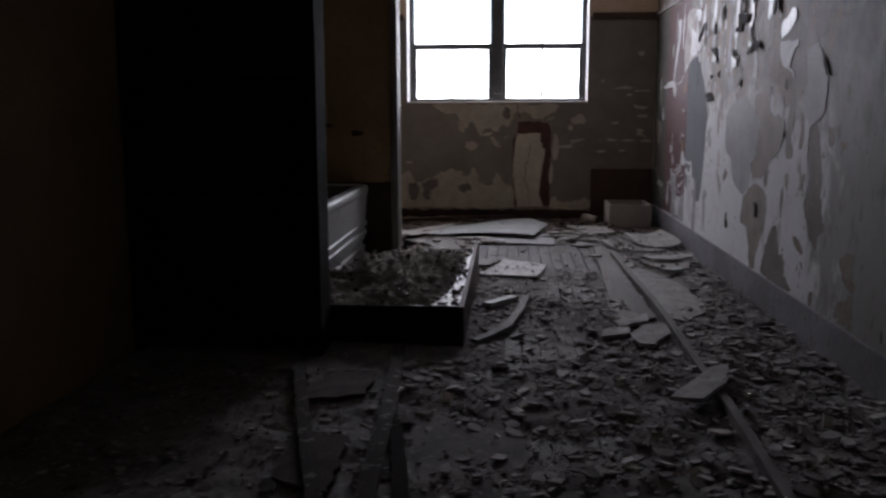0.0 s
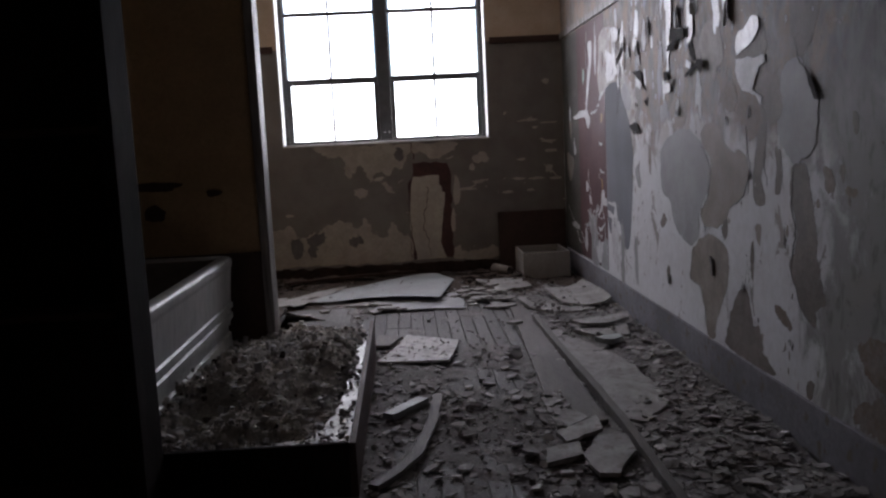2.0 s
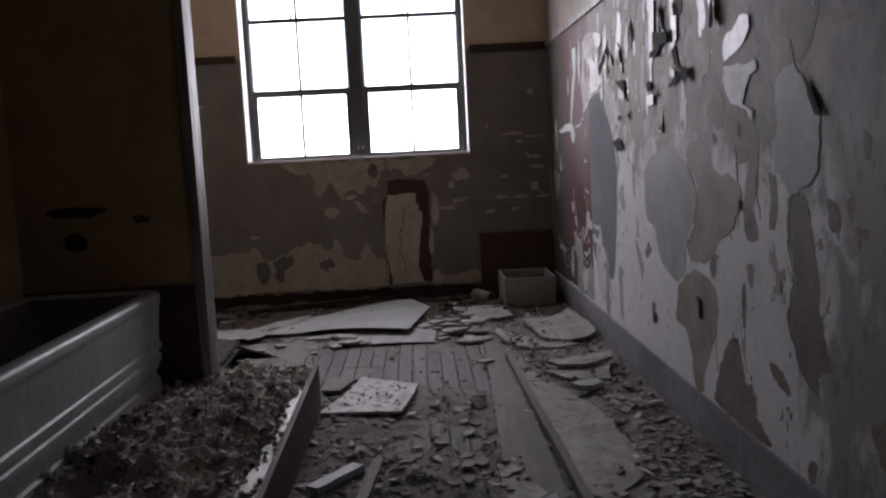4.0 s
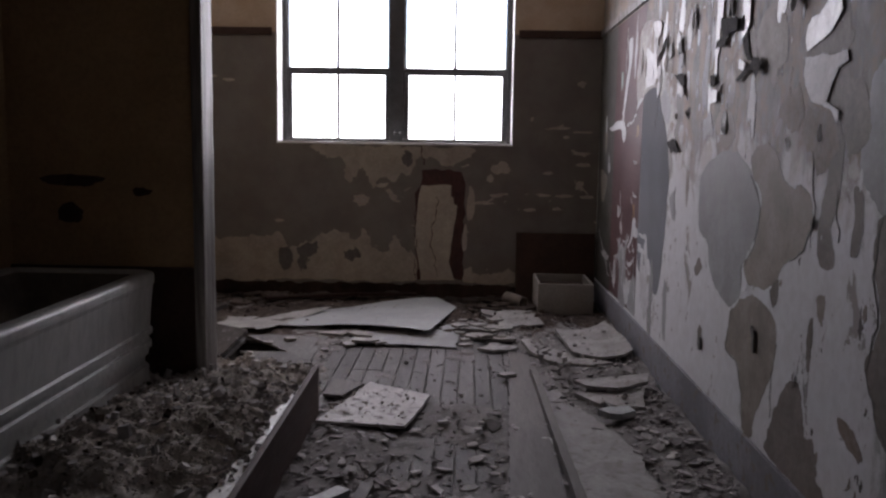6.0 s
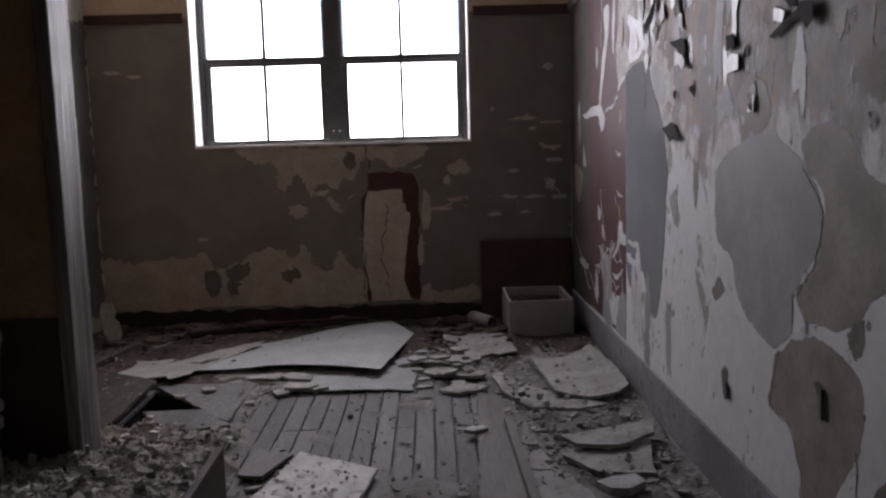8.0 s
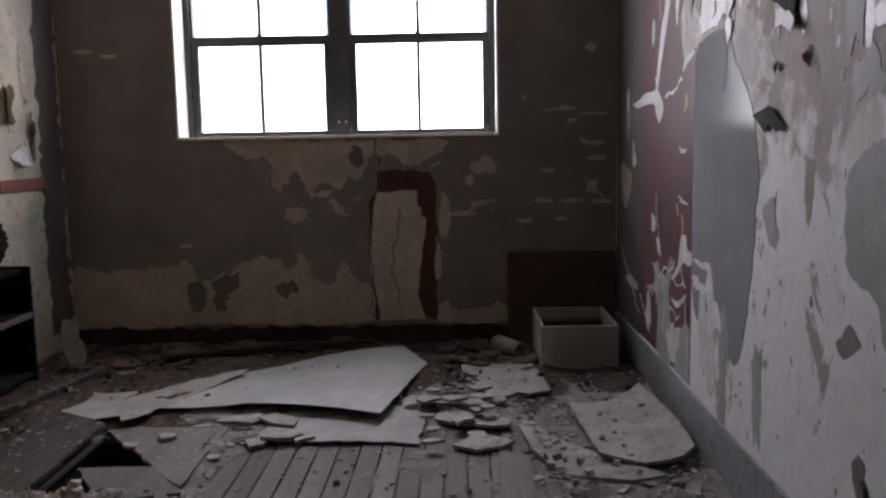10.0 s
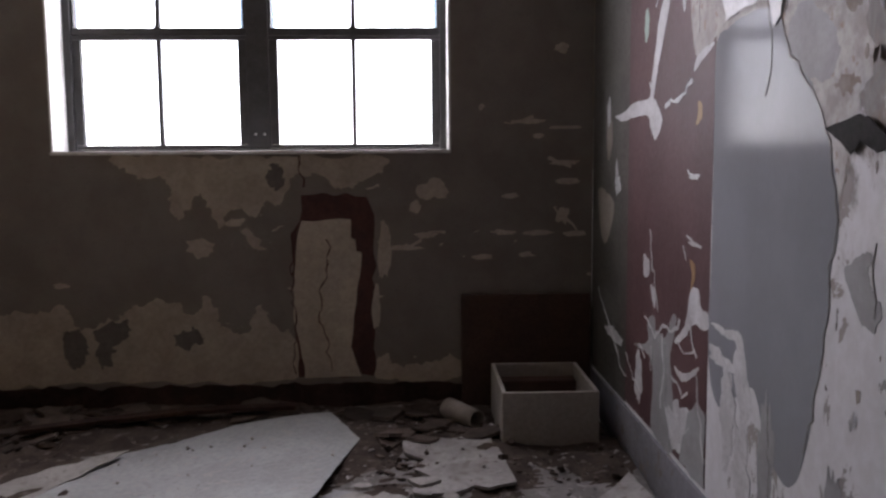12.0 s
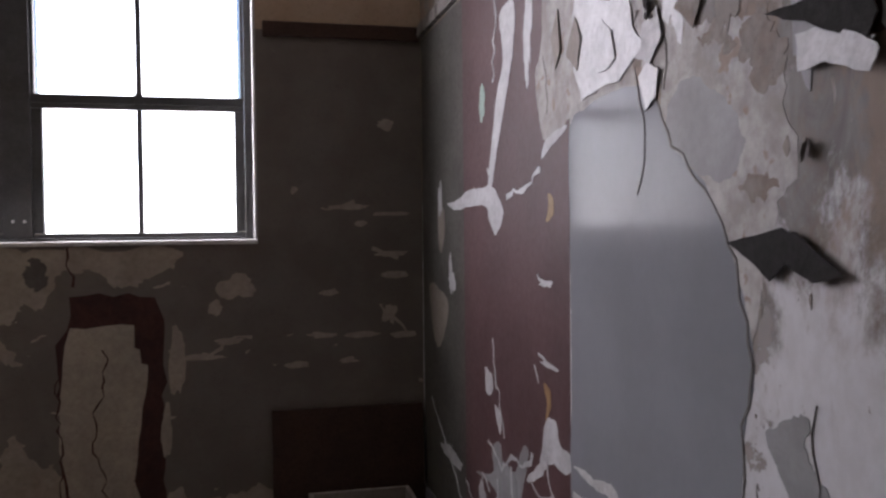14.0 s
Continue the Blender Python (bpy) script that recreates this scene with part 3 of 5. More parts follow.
# large bare places where the top coat has come away
for seed, (m, pts) in enumerate((
    ("grey", [(5.97, 1.12), (5.78, 1.21), (5.52, 1.24), (5.34, 1.19), (5.19, 1.09), (5.20, 0.94), (5.33, 0.81), (5.34, 0.70), (5.45, 0.63), (5.60, 0.65), (5.74, 0.72), (5.82, 0.84), (5.96, 0.90)]),
    ("taupe", [(5.29, 1.23), (5.18, 1.27), (5.05, 1.25), (4.96, 1.16), (4.88, 1.13), (4.76, 1.13), (4.70, 1.05), (4.76, 0.94), (4.90, 0.87), (4.99, 0.79), (5.12, 0.75), (5.27, 0.76), (5.31, 0.81), (5.21, 0.90), (5.165, 1.03), (5.18, 1.10), (5.27, 1.16)]),
    ("taupe", [(5.42, 0.63), (5.24, 0.71), (5.07, 0.71), (4.95, 0.66), (4.94, 0.53), (5.02, 0.40), (5.11, 0.28), (5.13, 0.20), (5.22, 0.20), (5.27, 0.33), (5.33, 0.43), (5.48, 0.45), (5.46, 0.55)]),
    ("umber", [(4.811, 0.499), (4.715, 0.508), (4.661, 0.382), (4.589, 0.293), (4.486, 0.245), (4.453, 0.20), (4.94, 0.20), (4.959, 0.269), (4.915, 0.376)]),
    ("grey", [(4.232, 1.487), (4.164, 1.425), (4.075, 1.33), (4.09, 1.18), (4.161, 1.111), (4.257, 1.083), (4.36, 1.147), (4.41, 1.21), (4.40, 1.34), (4.36, 1.45)]),
    ("umber", [(4.257, 1.083), (4.18, 1.09), (4.145, 1.04), (4.12, 0.975), (4.085, 0.891), (4.07, 0.75), (4.025, 0.629), (4.012, 0.582), (4.075, 0.545), (4.087, 0.478), (4.154, 0.503), (4.21, 0.544), (4.254, 0.616), (4.298, 0.69), (4.26, 0.76), (4.241, 0.825), (4.285, 0.939), (4.30, 1.03)]),
    ("umber", [(4.29, 2.05), (4.10, 2.05), (4.078, 1.67), (4.114, 1.57), (4.165, 1.516), (4.219, 1.485), (4.275, 1.554), (4.303, 1.632)]),
    ("stain", [(4.82, 1.36), (4.675, 1.374), (4.604, 1.341), (4.624, 1.291), (4.693, 1.234), (4.779, 1.252), (4.82, 1.301)]),
    ("grey", [(6.85, 1.484), (6.835, 1.534), (6.78, 1.567), (6.68, 1.531), (6.60, 1.456), (6.615, 1.405), (6.672, 1.381), (6.771, 1.411)]),
    ("stain", [(3.769, 0.503), (3.687, 0.539), (3.624, 0.515), (3.62, 0.384), (3.703, 0.382), (3.757, 0.436)]), ("stain", [(3.806, 0.233), (3.702, 0.325), (3.618, 0.328), (3.615, 0.21), (3.719, 0.21)]),
    ("stain", [(3.30, 0.72), (3.24, 0.75), (3.18, 0.68), (3.17, 0.58), (3.24, 0.54), (3.29, 0.62)]), 
    ("stain", [(6.62, 1.60), (6.56, 1.63), (6.50, 1.58), (6.53, 1.52), (6.59, 1.54)]), ("stain", [(6.60, 1.37), (6.56, 1.385), (6.53, 1.36), (6.56, 1.34)]), ("stain", [(7.02, 1.70), (6.97, 1.72), (6.94, 1.66), (6.98, 1.63)]),
    ("umber", [(4.58, 1.44), (4.42, 1.43), (4.38, 1.35), (4.37, 1.29), (4.48, 1.24), (4.54, 1.35)]),
    ("umber", [(4.78, 1.54), (4.66, 1.57), (4.59, 1.59), (4.5, 1.57), (4.54, 1.53), (4.65, 1.52)]),
    ("stain", [(4.79, 1.35), (4.6, 1.35), (4.56, 1.26), (4.66, 1.19), (4.75, 1.24)]),
    ("taupe", [(5.32, 1.67), (5.18, 1.75), (5.04, 1.71), (4.99, 1.56), (5.12, 1.53), (5.27, 1.59)]),
    ("taupe", [(5.76, 1.39), (5.57, 1.4), (5.51, 1.3), (5.62, 1.25), (5.76, 1.32)]),
    ("stain", [(5.02, 1.40), (4.90, 1.46), (4.82, 1.38), (4.86, 1.30), (4.98, 1.32)]),
    ("grey", [(6.549, 0.987), (6.488, 1.027), (6.447, 1.034), (6.45, 0.987), (6.403, 0.935), (6.42, 0.89), (6.475, 0.90)]), ("stain", [(6.732, 1.636), (6.646, 1.626), (6.63, 1.595), (6.714, 1.594)]), ("stain", [(6.599, 1.571), (6.534, 1.562), (6.541, 1.517), (6.584, 1.529)]),
)):
    patch("right", torn(pts, seed, 0.03 if m == "stain" else 0.012), m, R)
for u, v, ru, rv, seed, rag, m in (
    (4.62, 0.28, 0.07, 0.10, 8, 0.2, "umber"),
     (4.66, 0.66, 0.02, 0.09, 14, 0.25, "umber"),
    (4.80, 1.60, 0.08, 0.05, 30, 0.25, "umber"), 
    (6.20, 1.07, 0.03, 0.09, 19, 0.2, "taupe"),
    
    (6.9, 0.42, 0.05, 0.2, 24, 0.3, "grey"), (6.55, 0.40, 0.04, 0.16, 25, 0.3, "grey"), (5.9, 1.35, 0.07, 0.05, 26, 0.3, "grey"),
    (5.35, 1.55, 0.05, 0.16, 27, 0.2, "taupe"), (5.1, 1.62, 0.06, 0.13, 28, 0.3, "taupe"), (5.86, 0.42, 0.03, 0.05, 29, 0.2, "umber"),
):
    patch("right", blob(u, v, ru, rv, seed, rag), m, R)
# white remains of the top coat over the maroon band
for u, v, ru, rv, seed, rag in (
    (7.62, 1.86, 0.03, 0.16, 37, 0.4),
    (7.62, 0.32, 0.14, 0.08, 46, 0.4),
    (8.10, 0.36, 0.05, 0.10, 47, 0.4), (7.16, 0.50, 0.05, 0.14, 48, 0.3), (7.06, 0.38, 0.06, 0.12, 49, 0.3), (7.2, 0.64, 0.10, 0.016, 50, 0.35),
    (8.5, 1.12, 0.05, 0.05, 51, 0.5), (8.66, 1.42, 0.03, 0.06, 52, 0.5), (8.55, 0.45, 0.14, 0.03, 53, 0.4), (7.5, 1.16, 0.045, 0.008, 54, 0.3), (7.48, 0.95, 0.05, 0.008, 55, 0.3),
):
    patch("right", blob(u, v, ru, rv, seed, rag), "flake", R, "paint_remnant")
patch("right", torn([(7.47, 1.39), (7.435, 1.375), (7.44, 1.335), (7.485, 1.32), (7.47, 1.355)], 61, 0.004), "yellow", R, "paint_remnant", "ochre paint chip")
patch("right", torn([(7.515, 0.90), (7.47, 0.885), (7.465, 0.84), (7.50, 0.80), (7.49, 0.85)], 62, 0.006), "yellow", R, "paint_remnant", "ochre paint chip")
patch("right", blob(8.07, 1.71, 0.03, 0.06, 63, 0.2), "green", R, "paint_remnant", "pale green paint chip")

# end wall: bricked-up flue below the window
N = wall_end
LAYER[0] = 0
# bare plaster low down and under the sill, where the paint is gone
for seed, (m, pts) in enumerate((
    ("bare", [(-1.655, 0.477), (-1.43, 0.465), (-1.25, 0.486), (-1.04, 0.496), (-0.93, 0.509), (-0.88, 0.40), (-0.77, 0.427), (-0.67, 0.463), (-0.53, 0.533), (-0.4, 0.519), (-0.32, 0.47), (-0.23, 0.556), (-0.18, 0.406), (-0.07, 0.374), (0.0, 0.51), (0.09, 0.394), (0.155, 0.379), (0.17, 0.135), (-0.81, 0.128), (-1.65, 0.128)]),
    ("darkpaint", [(-0.94, 0.40), (-0.86, 0.385), (-0.84, 0.239), (-0.91, 0.22), (-0.94, 0.288)]),
    ("darkpaint", [(-0.79, 0.393), (-0.65, 0.447), (-0.64, 0.362), (-0.71, 0.327), (-0.72, 0.224), (-0.78, 0.223)]),
    ("darkpaint", [(-0.4, 0.367), (-0.32, 0.403), (-0.27, 0.353), (-0.32, 0.301), (-0.39, 0.317)]),
    ("bare", [(0.60, 0.25), (0.68, 0.205), (0.80, 0.21), (0.98, 0.24), (0.98, 0.13), (0.58, 0.13)]),
    ("bare", [(-0.69, 1.238), (-0.26, 1.242), (0.17, 1.242), (0.62, 1.238), (0.6, 1.159), (0.49, 1.109), (0.39, 1.076), (0.33, 1.139), (0.25, 1.154), (0.17, 1.121), (0.13, 1.007), (0.05, 1.022), (0.0, 0.94), (-0.05, 0.972), (-0.13, 0.971), (-0.18, 0.888), (-0.21, 0.969), (-0.26, 1.034), (-0.31, 1.017), (-0.36, 0.934), (-0.39, 0.999), (-0.41, 1.113), (-0.56, 1.144)]),
    ("darkpaint", [(0.06, 1.18), (0.10, 1.20), (0.14, 1.16), (0.12, 1.10), (0.07, 1.12)]),
    ("bare", [(-0.33, 0.836), (-0.21, 0.822), (-0.23, 0.772), (-0.31, 0.77)]),
    ("bare", [(-0.08, 0.89), (0.0, 0.858), (0.05, 0.777), (-0.01, 0.808)]),
)):
    patch("end", torn(pts, seed + 60, 0.028), m, N, "plaster_patch")
patch("end", [(0.19, 0.15), (0.56, 0.15), (0.57, 0.5), (0.575, 0.95), (0.54, 1.04), (0.44, 1.06), (0.22, 1.05), (0.21, 0.92), (0.165, 0.86), (0.18, 0.5)], "rust", N, "flue_scar", "rust-red scar round the bricked-up flue", rough=0.012)
patch("end", [(0.22, 0.143), (0.5, 0.15), (0.475, 0.22), (0.45, 0.301), (0.465, 0.40), (0.48, 0.519), (0.50, 0.653), (0.51, 0.768), (0.485, 0.775), (0.48, 0.83), (0.46, 0.84), (0.46, 0.931), (0.22, 0.927), (0.20, 0.86), (0.19, 0.779), (0.17, 0.446), (0.2, 0.312)], "cream", N, "flue_patch", "cream plaster patch with a crack", rough=0.006)
for u, v, ru, rv, seed in ((0.86, 1.07, 0.07, 0.05, 1), (0.78, 0.99, 0.03, 0.03, 2), (1.21, 0.86, 0.06, 0.012, 3), (1.37, 0.855, 0.07, 0.013, 4), (1.56, 0.85, 0.05, 0.014, 5), (1.50, 0.94, 0.03, 0.04, 6), (1.52, 1.11, 0.06, 0.015, 7), (1.50, 1.20, 0.06, 0.012, 8),
                            (1.24, 1.04, 0.04, 0.014, 9), (1.10, 0.74, 0.05, 0.014, 10), (1.32, 0.75, 0.04, 0.012, 11), (0.62, 0.77, 0.03, 0.13, 12), (0.72, 0.79, 0.09, 0.012, 13), (0.83, 0.85, 0.05, 0.015, 14), (0.58, 0.50, 0.02, 0.12, 15),
                            (1.50, 1.37, 0.08, 0.008, 16), (1.33, 1.40, 0.08, 0.01, 17), (1.49, 1.75, 0.05, 0.02, 18), (1.38, 1.33, 0.03, 0.012, 19), (1.10, 1.47, 0.015, 0.015, 20), (-1.35, 1.75, 0.05, 0.012, 21), (-1.5, 1.78, 0.05, 0.012, 22), (-0.1, 0.92, 0.04, 0.02, 25), (-0.95, 0.62, 0.04, 0.012, 26)):
    patch("end", blob(u, v, ru, rv, seed + 70, 0.3, 28), "cream", N, "plaster_scar")

# left wall behind the stub wall
LAYER[0] = 0
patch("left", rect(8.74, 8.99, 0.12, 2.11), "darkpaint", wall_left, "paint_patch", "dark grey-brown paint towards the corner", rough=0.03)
patch("left", blob(8.60, 0.83, 0.07, 0.03, 152, 0.2), "green", wall_left, "paint_remnant")
part("brick", boxes((XL - 0.01, XL + 0.012, 8.27, 8.75, 0.99, 1.055), bevel=0.004), M["brick"], wall_left, "bare red brick")


def curl(u, v, ru, rv, ang, roll, seed, wall="right", thick=0.0016):
    """A torn flake of paint, still fixed along one side and rolling off the wall; ang: degrees of the way it lifts, roll: its radius."""
    bm = plate(blob(0, 0, ru, rv, seed, 0.42, 22), thick, lambda x, y: 0.0, 0, 2)
    c, s = math.cos(radians(ang)), math.sin(radians(ang))
    start = -0.45 * (abs(c) * ru + abs(s) * rv)
    for q in bm.verts:
        x, y, d = q.co
        a, b = x * c + y * s, -x * s + y * c
        k = max(0.0, a - start)
        w = min(k / roll, 1.7)
        a2 = min(a, start) + roll * math.sin(w)
        d += roll * (1 - math.cos(w)) + 0.003
        q.co = (u + a2 * c - b * s, v + a2 * s + b * c, d)
    return on_wall(bm, wall)


def vein(wall, pts, w, material, parent, name="crack", seed=0, jit=0.012):
    """A thin ragged line of paint, a crack or a crack's painted shadow, along a few points."""
    r = random.Random(seed)
    line = []
    for (a, b), (c, d) in zip(pts, pts[1:]):
        k = max(2, int(math.hypot(c - a, d - b) / 0.03))
        line += [(a + (c - a) * i / k + r.uniform(-jit, jit), b + (d - b) * i / k + r.uniform(-jit, jit) * 0.6) for i in range(k)]
    left, right = [], []
    for i, (x, y) in enumerate(line):
        a, b = line[max(0, i - 1)], line[min(len(line) - 1, i + 1)]
        dx, dy = b[0] - a[0], b[1] - a[1]
        k = max(1e-4, math.hypot(dx, dy))
        h = w * r.uniform(0.25, 1.0) / 2
        left.append((x - dy / k * h, y + dx / k * h))
        right.append((x + dy / k * h, y - dx / k * h))
    patch(wall, left + right[::-1], material, parent, name)


rnd = random.Random(11)
# large curls: place, half sizes, way of lifting, radius, front or back showing
for u, v, ru, rv, ang, roll, m in (
    
    (5.64, 1.36, 0.03, 0.06, -20, 0.06, "flake"),
    (6.42, 1.74, 0.03, 0.12, 0, 0.04, "flake"), (6.75, 1.80, 0.05, 0.13, 200, 0.05, "flake"),
    
    (4.92, 1.76, 0.05, 0.10, 190, 0.05, "flake"), (5.62, 1.84, 0.05, 0.10, 180, 0.04, "back_and_shade"), (5.36, 1.86, 0.06, 0.09, 0, 0.05, "flake"),
    (6.18, 1.84, 0.04, 0.11, 190, 0.05, "flake"), 
    (4.55, 1.90, 0.05, 0.1, 180, 0.05, "flake"), (5.05, 1.88, 0.05, 0.08, 200, 0.04, "back_and_shade"),
):
    part("paint_curl", curl(u, v, ru * 0.55, rv * 0.62, ang, roll * 0.8, rnd.randint(0, 999)), M[m], R)
for i in range(12):
    v = 1.30 + 0.8 * rnd.random() ** 0.7
    u = rnd.uniform(6.2, 7.5) if i % 2 else rnd.uniform(4.5, 6.2)
    s = rnd.uniform(0.008, 0.02)
    if 6.55 < u < 7.35 and v < 1.68:
        continue
    part("paint_curl", curl(u, v, s, s * rnd.uniform(1.2, 3.2), rnd.choice((0, 180, 180, 200, 270, 340)), s * rnd.uniform(0.7, 1.6), i), M[rnd.choice(("flake", "flake", "flake", "back_and_shade", "taupe"))], R)
for i in range(9):
    u, v = rnd.uniform(4.1, 7.2), rnd.uniform(0.25, 1.3)
    s = rnd.uniform(0.005, 0.011)
    if 6.55 < u < 7.35:
        continue
    part("paint_curl", curl(u, v, s, s * rnd.uniform(1.5, 3.5), rnd.choice((0, 180, 270)), s * 2, i + 200), M[rnd.choice(("flake", "umber", "taupe"))], R)


def peel(pts, material, near, far=0.003, seed=0, ragged=0.006, label="", sag=0.0):
    """A torn sheet of paint lifting off the wall: far and near, its distance from the wall at its two ends along the room."""
    out = torn(pts, seed, ragged, 6, True)
    u0, u1 = min(p[0] for p in out), max(p[0] for p in out)
    v0, v1 = min(p[1] for p in out), max(p[1] for p in out)

    def lift(u, v):
        f = (u1 - u) / (u1 - u0)
        near_k = far + 0.35 * (near - far)
        return far + (near_k - far) * f ** 1.6 + sag * ((v1 - v) / (v1 - v0)) ** 2 + 0.0015 * noise.noise((u * 30, v * 22, seed))

    part("paint_curl", on_wall(plate(out, 0.0016, lift, 0.0, 1, seed), "right"), M[material], R, label)


# near-black colour stands for the face turned away from the window
peel([(6.642, 1.279), (6.5, 1.302), (6.462, 1.294), (6.36, 1.24), (6.426, 1.226), (6.487, 1.25), (6.527, 1.221), (6.563, 1.245)], "shaded_flake", 0.022, 0.006, 1, 0.003, "large flake standing off the wall, dark with painted shade")
# torn white sheets high on the wall; near-black pieces stand for their shaded backs
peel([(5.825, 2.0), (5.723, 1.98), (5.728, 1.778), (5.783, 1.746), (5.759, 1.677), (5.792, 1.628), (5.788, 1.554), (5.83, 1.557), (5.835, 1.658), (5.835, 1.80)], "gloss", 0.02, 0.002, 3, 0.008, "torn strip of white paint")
peel([(5.737, 1.79), (5.62, 1.77), (5.506, 1.765), (5.487, 1.708), (5.594, 1.712), (5.647, 1.695), (5.661, 1.665), (5.80, 1.672), (5.783, 1.70), (5.705, 1.71), (5.74, 1.754)], "shaded_flake", 0.03, 0.012, 4, 0.004)
peel([(5.874, 1.565), (5.80, 1.565), (5.774, 1.52), (5.858, 1.515)], "shaded_flake", 0.02, 0.008, 5, 0.004)
peel([(5.85, 1.446), (5.887, 1.483), (5.813, 1.505), (5.741, 1.491), (5.743, 1.448)], "gloss", 0.03, 0.006, 6, 0.004)
peel([(5.489, 1.98), (5.375, 1.96), (5.38, 1.717), (5.433, 1.683), (5.481, 1.671), (5.505, 1.71), (5.483, 1.78)], "gloss", 0.02, 0.002, 7, 0.008, "torn strip of white paint")
peel([(5.487, 1.60), (5.40, 1.575), (5.42, 1.545), (5.488, 1.562)], "gloss", 0.025, 0.005, 8, 0.003)
peel([(5.464, 1.669), (5.401, 1.685), (5.373, 1.611), (5.336, 1.579), (5.391, 1.582), (5.439, 1.618)], "shaded_flake", 0.008, 0.003, 9, 0.003)
peel([(5.509, 1.518), (5.459, 1.537), (5.319, 1.566), (5.291, 1.584), (5.216, 1.575), (5.209, 1.533), (5.249, 1.508), (5.284, 1.537), (5.346, 1.542), (5.472, 1.508)], "shaded_flake", 0.035, 0.01, 10, 0.003, "curled arm of loose paint, dark with painted shade")
patch("right", torn([(4.82, 1.54), (4.744, 1.57), (4.669, 1.59), (4.576, 1.63), (4.545, 1.66), (4.53, 1.542), (4.57, 1.528), (4.623, 1.52), (4.681, 1.53), (4.739, 1.528)], 11, 0.006), "umber", R)
peel([(4.83, 1.63), (4.80, 1.655), (4.74, 1.66), (4.66, 1.70), (4.59, 1.69), (4.575, 1.645), (4.60, 1.618), (4.688, 1.581), (4.755, 1.566), (4.82, 1.552), (4.838, 1.58)], "gloss", 0.010, 0.0015, 12, 0.008, "torn sheet of white paint")
peel([(4.834, 1.536), (4.76, 1.534), (4.68, 1.532), (4.604, 1.523), (4.528, 1.532), (4.517, 1.497), (4.58, 1.481), (4.61, 1.444), (4.645, 1.39), (4.553, 1.361), (4.566, 1.325), (4.607, 1.363), (4.677, 1.386), (4.76, 1.399), (4.815, 1.443), (4.84, 1.488)], "flake", 0.008, 0.0015, 13, 0.006, "torn sheet of white paint", 0.002)
patch("right", torn([(4.645, 1.40), (4.602, 1.448), (4.59, 1.487), (4.537, 1.486), (4.50, 1.438), (4.52, 1.39), (4.60, 1.372)], 14, 0.006), "umber", R)
peel([(6.541, 1.62), (6.337, 1.615), (6.302, 1.57), (6.324, 1.532), (6.446, 1.587)], "shaded_flake", 0.022, 0.006, 15, 0.004)
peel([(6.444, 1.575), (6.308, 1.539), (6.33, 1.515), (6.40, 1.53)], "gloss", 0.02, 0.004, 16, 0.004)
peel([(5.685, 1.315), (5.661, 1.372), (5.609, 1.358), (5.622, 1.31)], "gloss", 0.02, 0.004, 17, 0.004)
patch("right", torn([(5.625, 1.37), (5.60, 1.35), (5.61, 1.30), (5.63, 1.32)], 18, 0.004), "shaded_flake", R)
peel([(7.286, 1.84), (6.999, 1.76), (6.943, 1.66), (7.049, 1.61), (7.248, 1.605), (7.311, 1.716)], "gloss", 0.004, 0.001, 19, 0.014, "cracked white paint above the panel")
peel([(7.037, 1.97), (6.853, 1.93), (6.899, 1.87), (6.984, 1.86)], "gloss", 0.025, 0.004, 20, 0.01)
peel([(6.721, 1.751), (6.634, 1.80), (6.59, 1.729), (6.671, 1.715)], "flake", 0.025, 0.004, 21, 0.006)
peel([(6.49, 1.84), (6.44, 1.80), (6.36, 1.70), (6.35, 1.64), (6.40, 1.67), (6.46, 1.76)], "flake", 0.018, 0.003, 22, 0.006)
peel([(6.47, 1.575), (6.42, 1.575), (6.34, 1.55), (6.29, 1.52), (6.30, 1.49), (6.40, 1.525), (6.455, 1.52)], "flake", 0.03, 0.006, 23, 0.004, "", 0.01)
patch("right", torn([(6.392, 1.61), (6.311, 1.60), (6.303, 1.545), (6.371, 1.57)], 24, 0.005), "rust", R)
for m, sd, pts in (("grey", 51, [(7.99, 0.603), (7.901, 0.643), (7.87, 0.578), (7.761, 0.598), (7.687, 0.685), (7.638, 0.672), (7.697, 0.538), (7.66, 0.40), (7.66, 0.21), (7.90, 0.21), (7.92, 0.30), (7.894, 0.424), (8.0, 0.486), (8.188, 0.474), (7.988, 0.528)]),
                   ("flake", 52, [(7.502, 0.80), (7.43, 0.815), (7.404, 0.761), (7.335, 0.748), (7.345, 0.70), (7.461, 0.693), (7.567, 0.626), (7.659, 0.60), (7.546, 0.687)]), ("flake", 53, [(7.657, 0.513), (7.54, 0.521), (7.416, 0.569), (7.435, 0.539), (7.562, 0.489)]),
                   ("flake", 54, [(7.309, 0.733), (7.191, 0.737), (7.085, 0.746), (7.055, 0.704), (7.026, 0.64), (6.99, 0.56), (7.06, 0.52), (7.131, 0.64), (7.113, 0.712), (7.239, 0.716)]), ("flake", 55, [(8.061, 0.85), (7.99, 0.84), (7.983, 0.784), (8.046, 0.775)]), ("flake", 56, [(7.964, 0.745), (7.89, 0.735), (7.902, 0.675)])):
    patch("right", torn(pts, sd, 0.008), m, R, "paint_remnant")
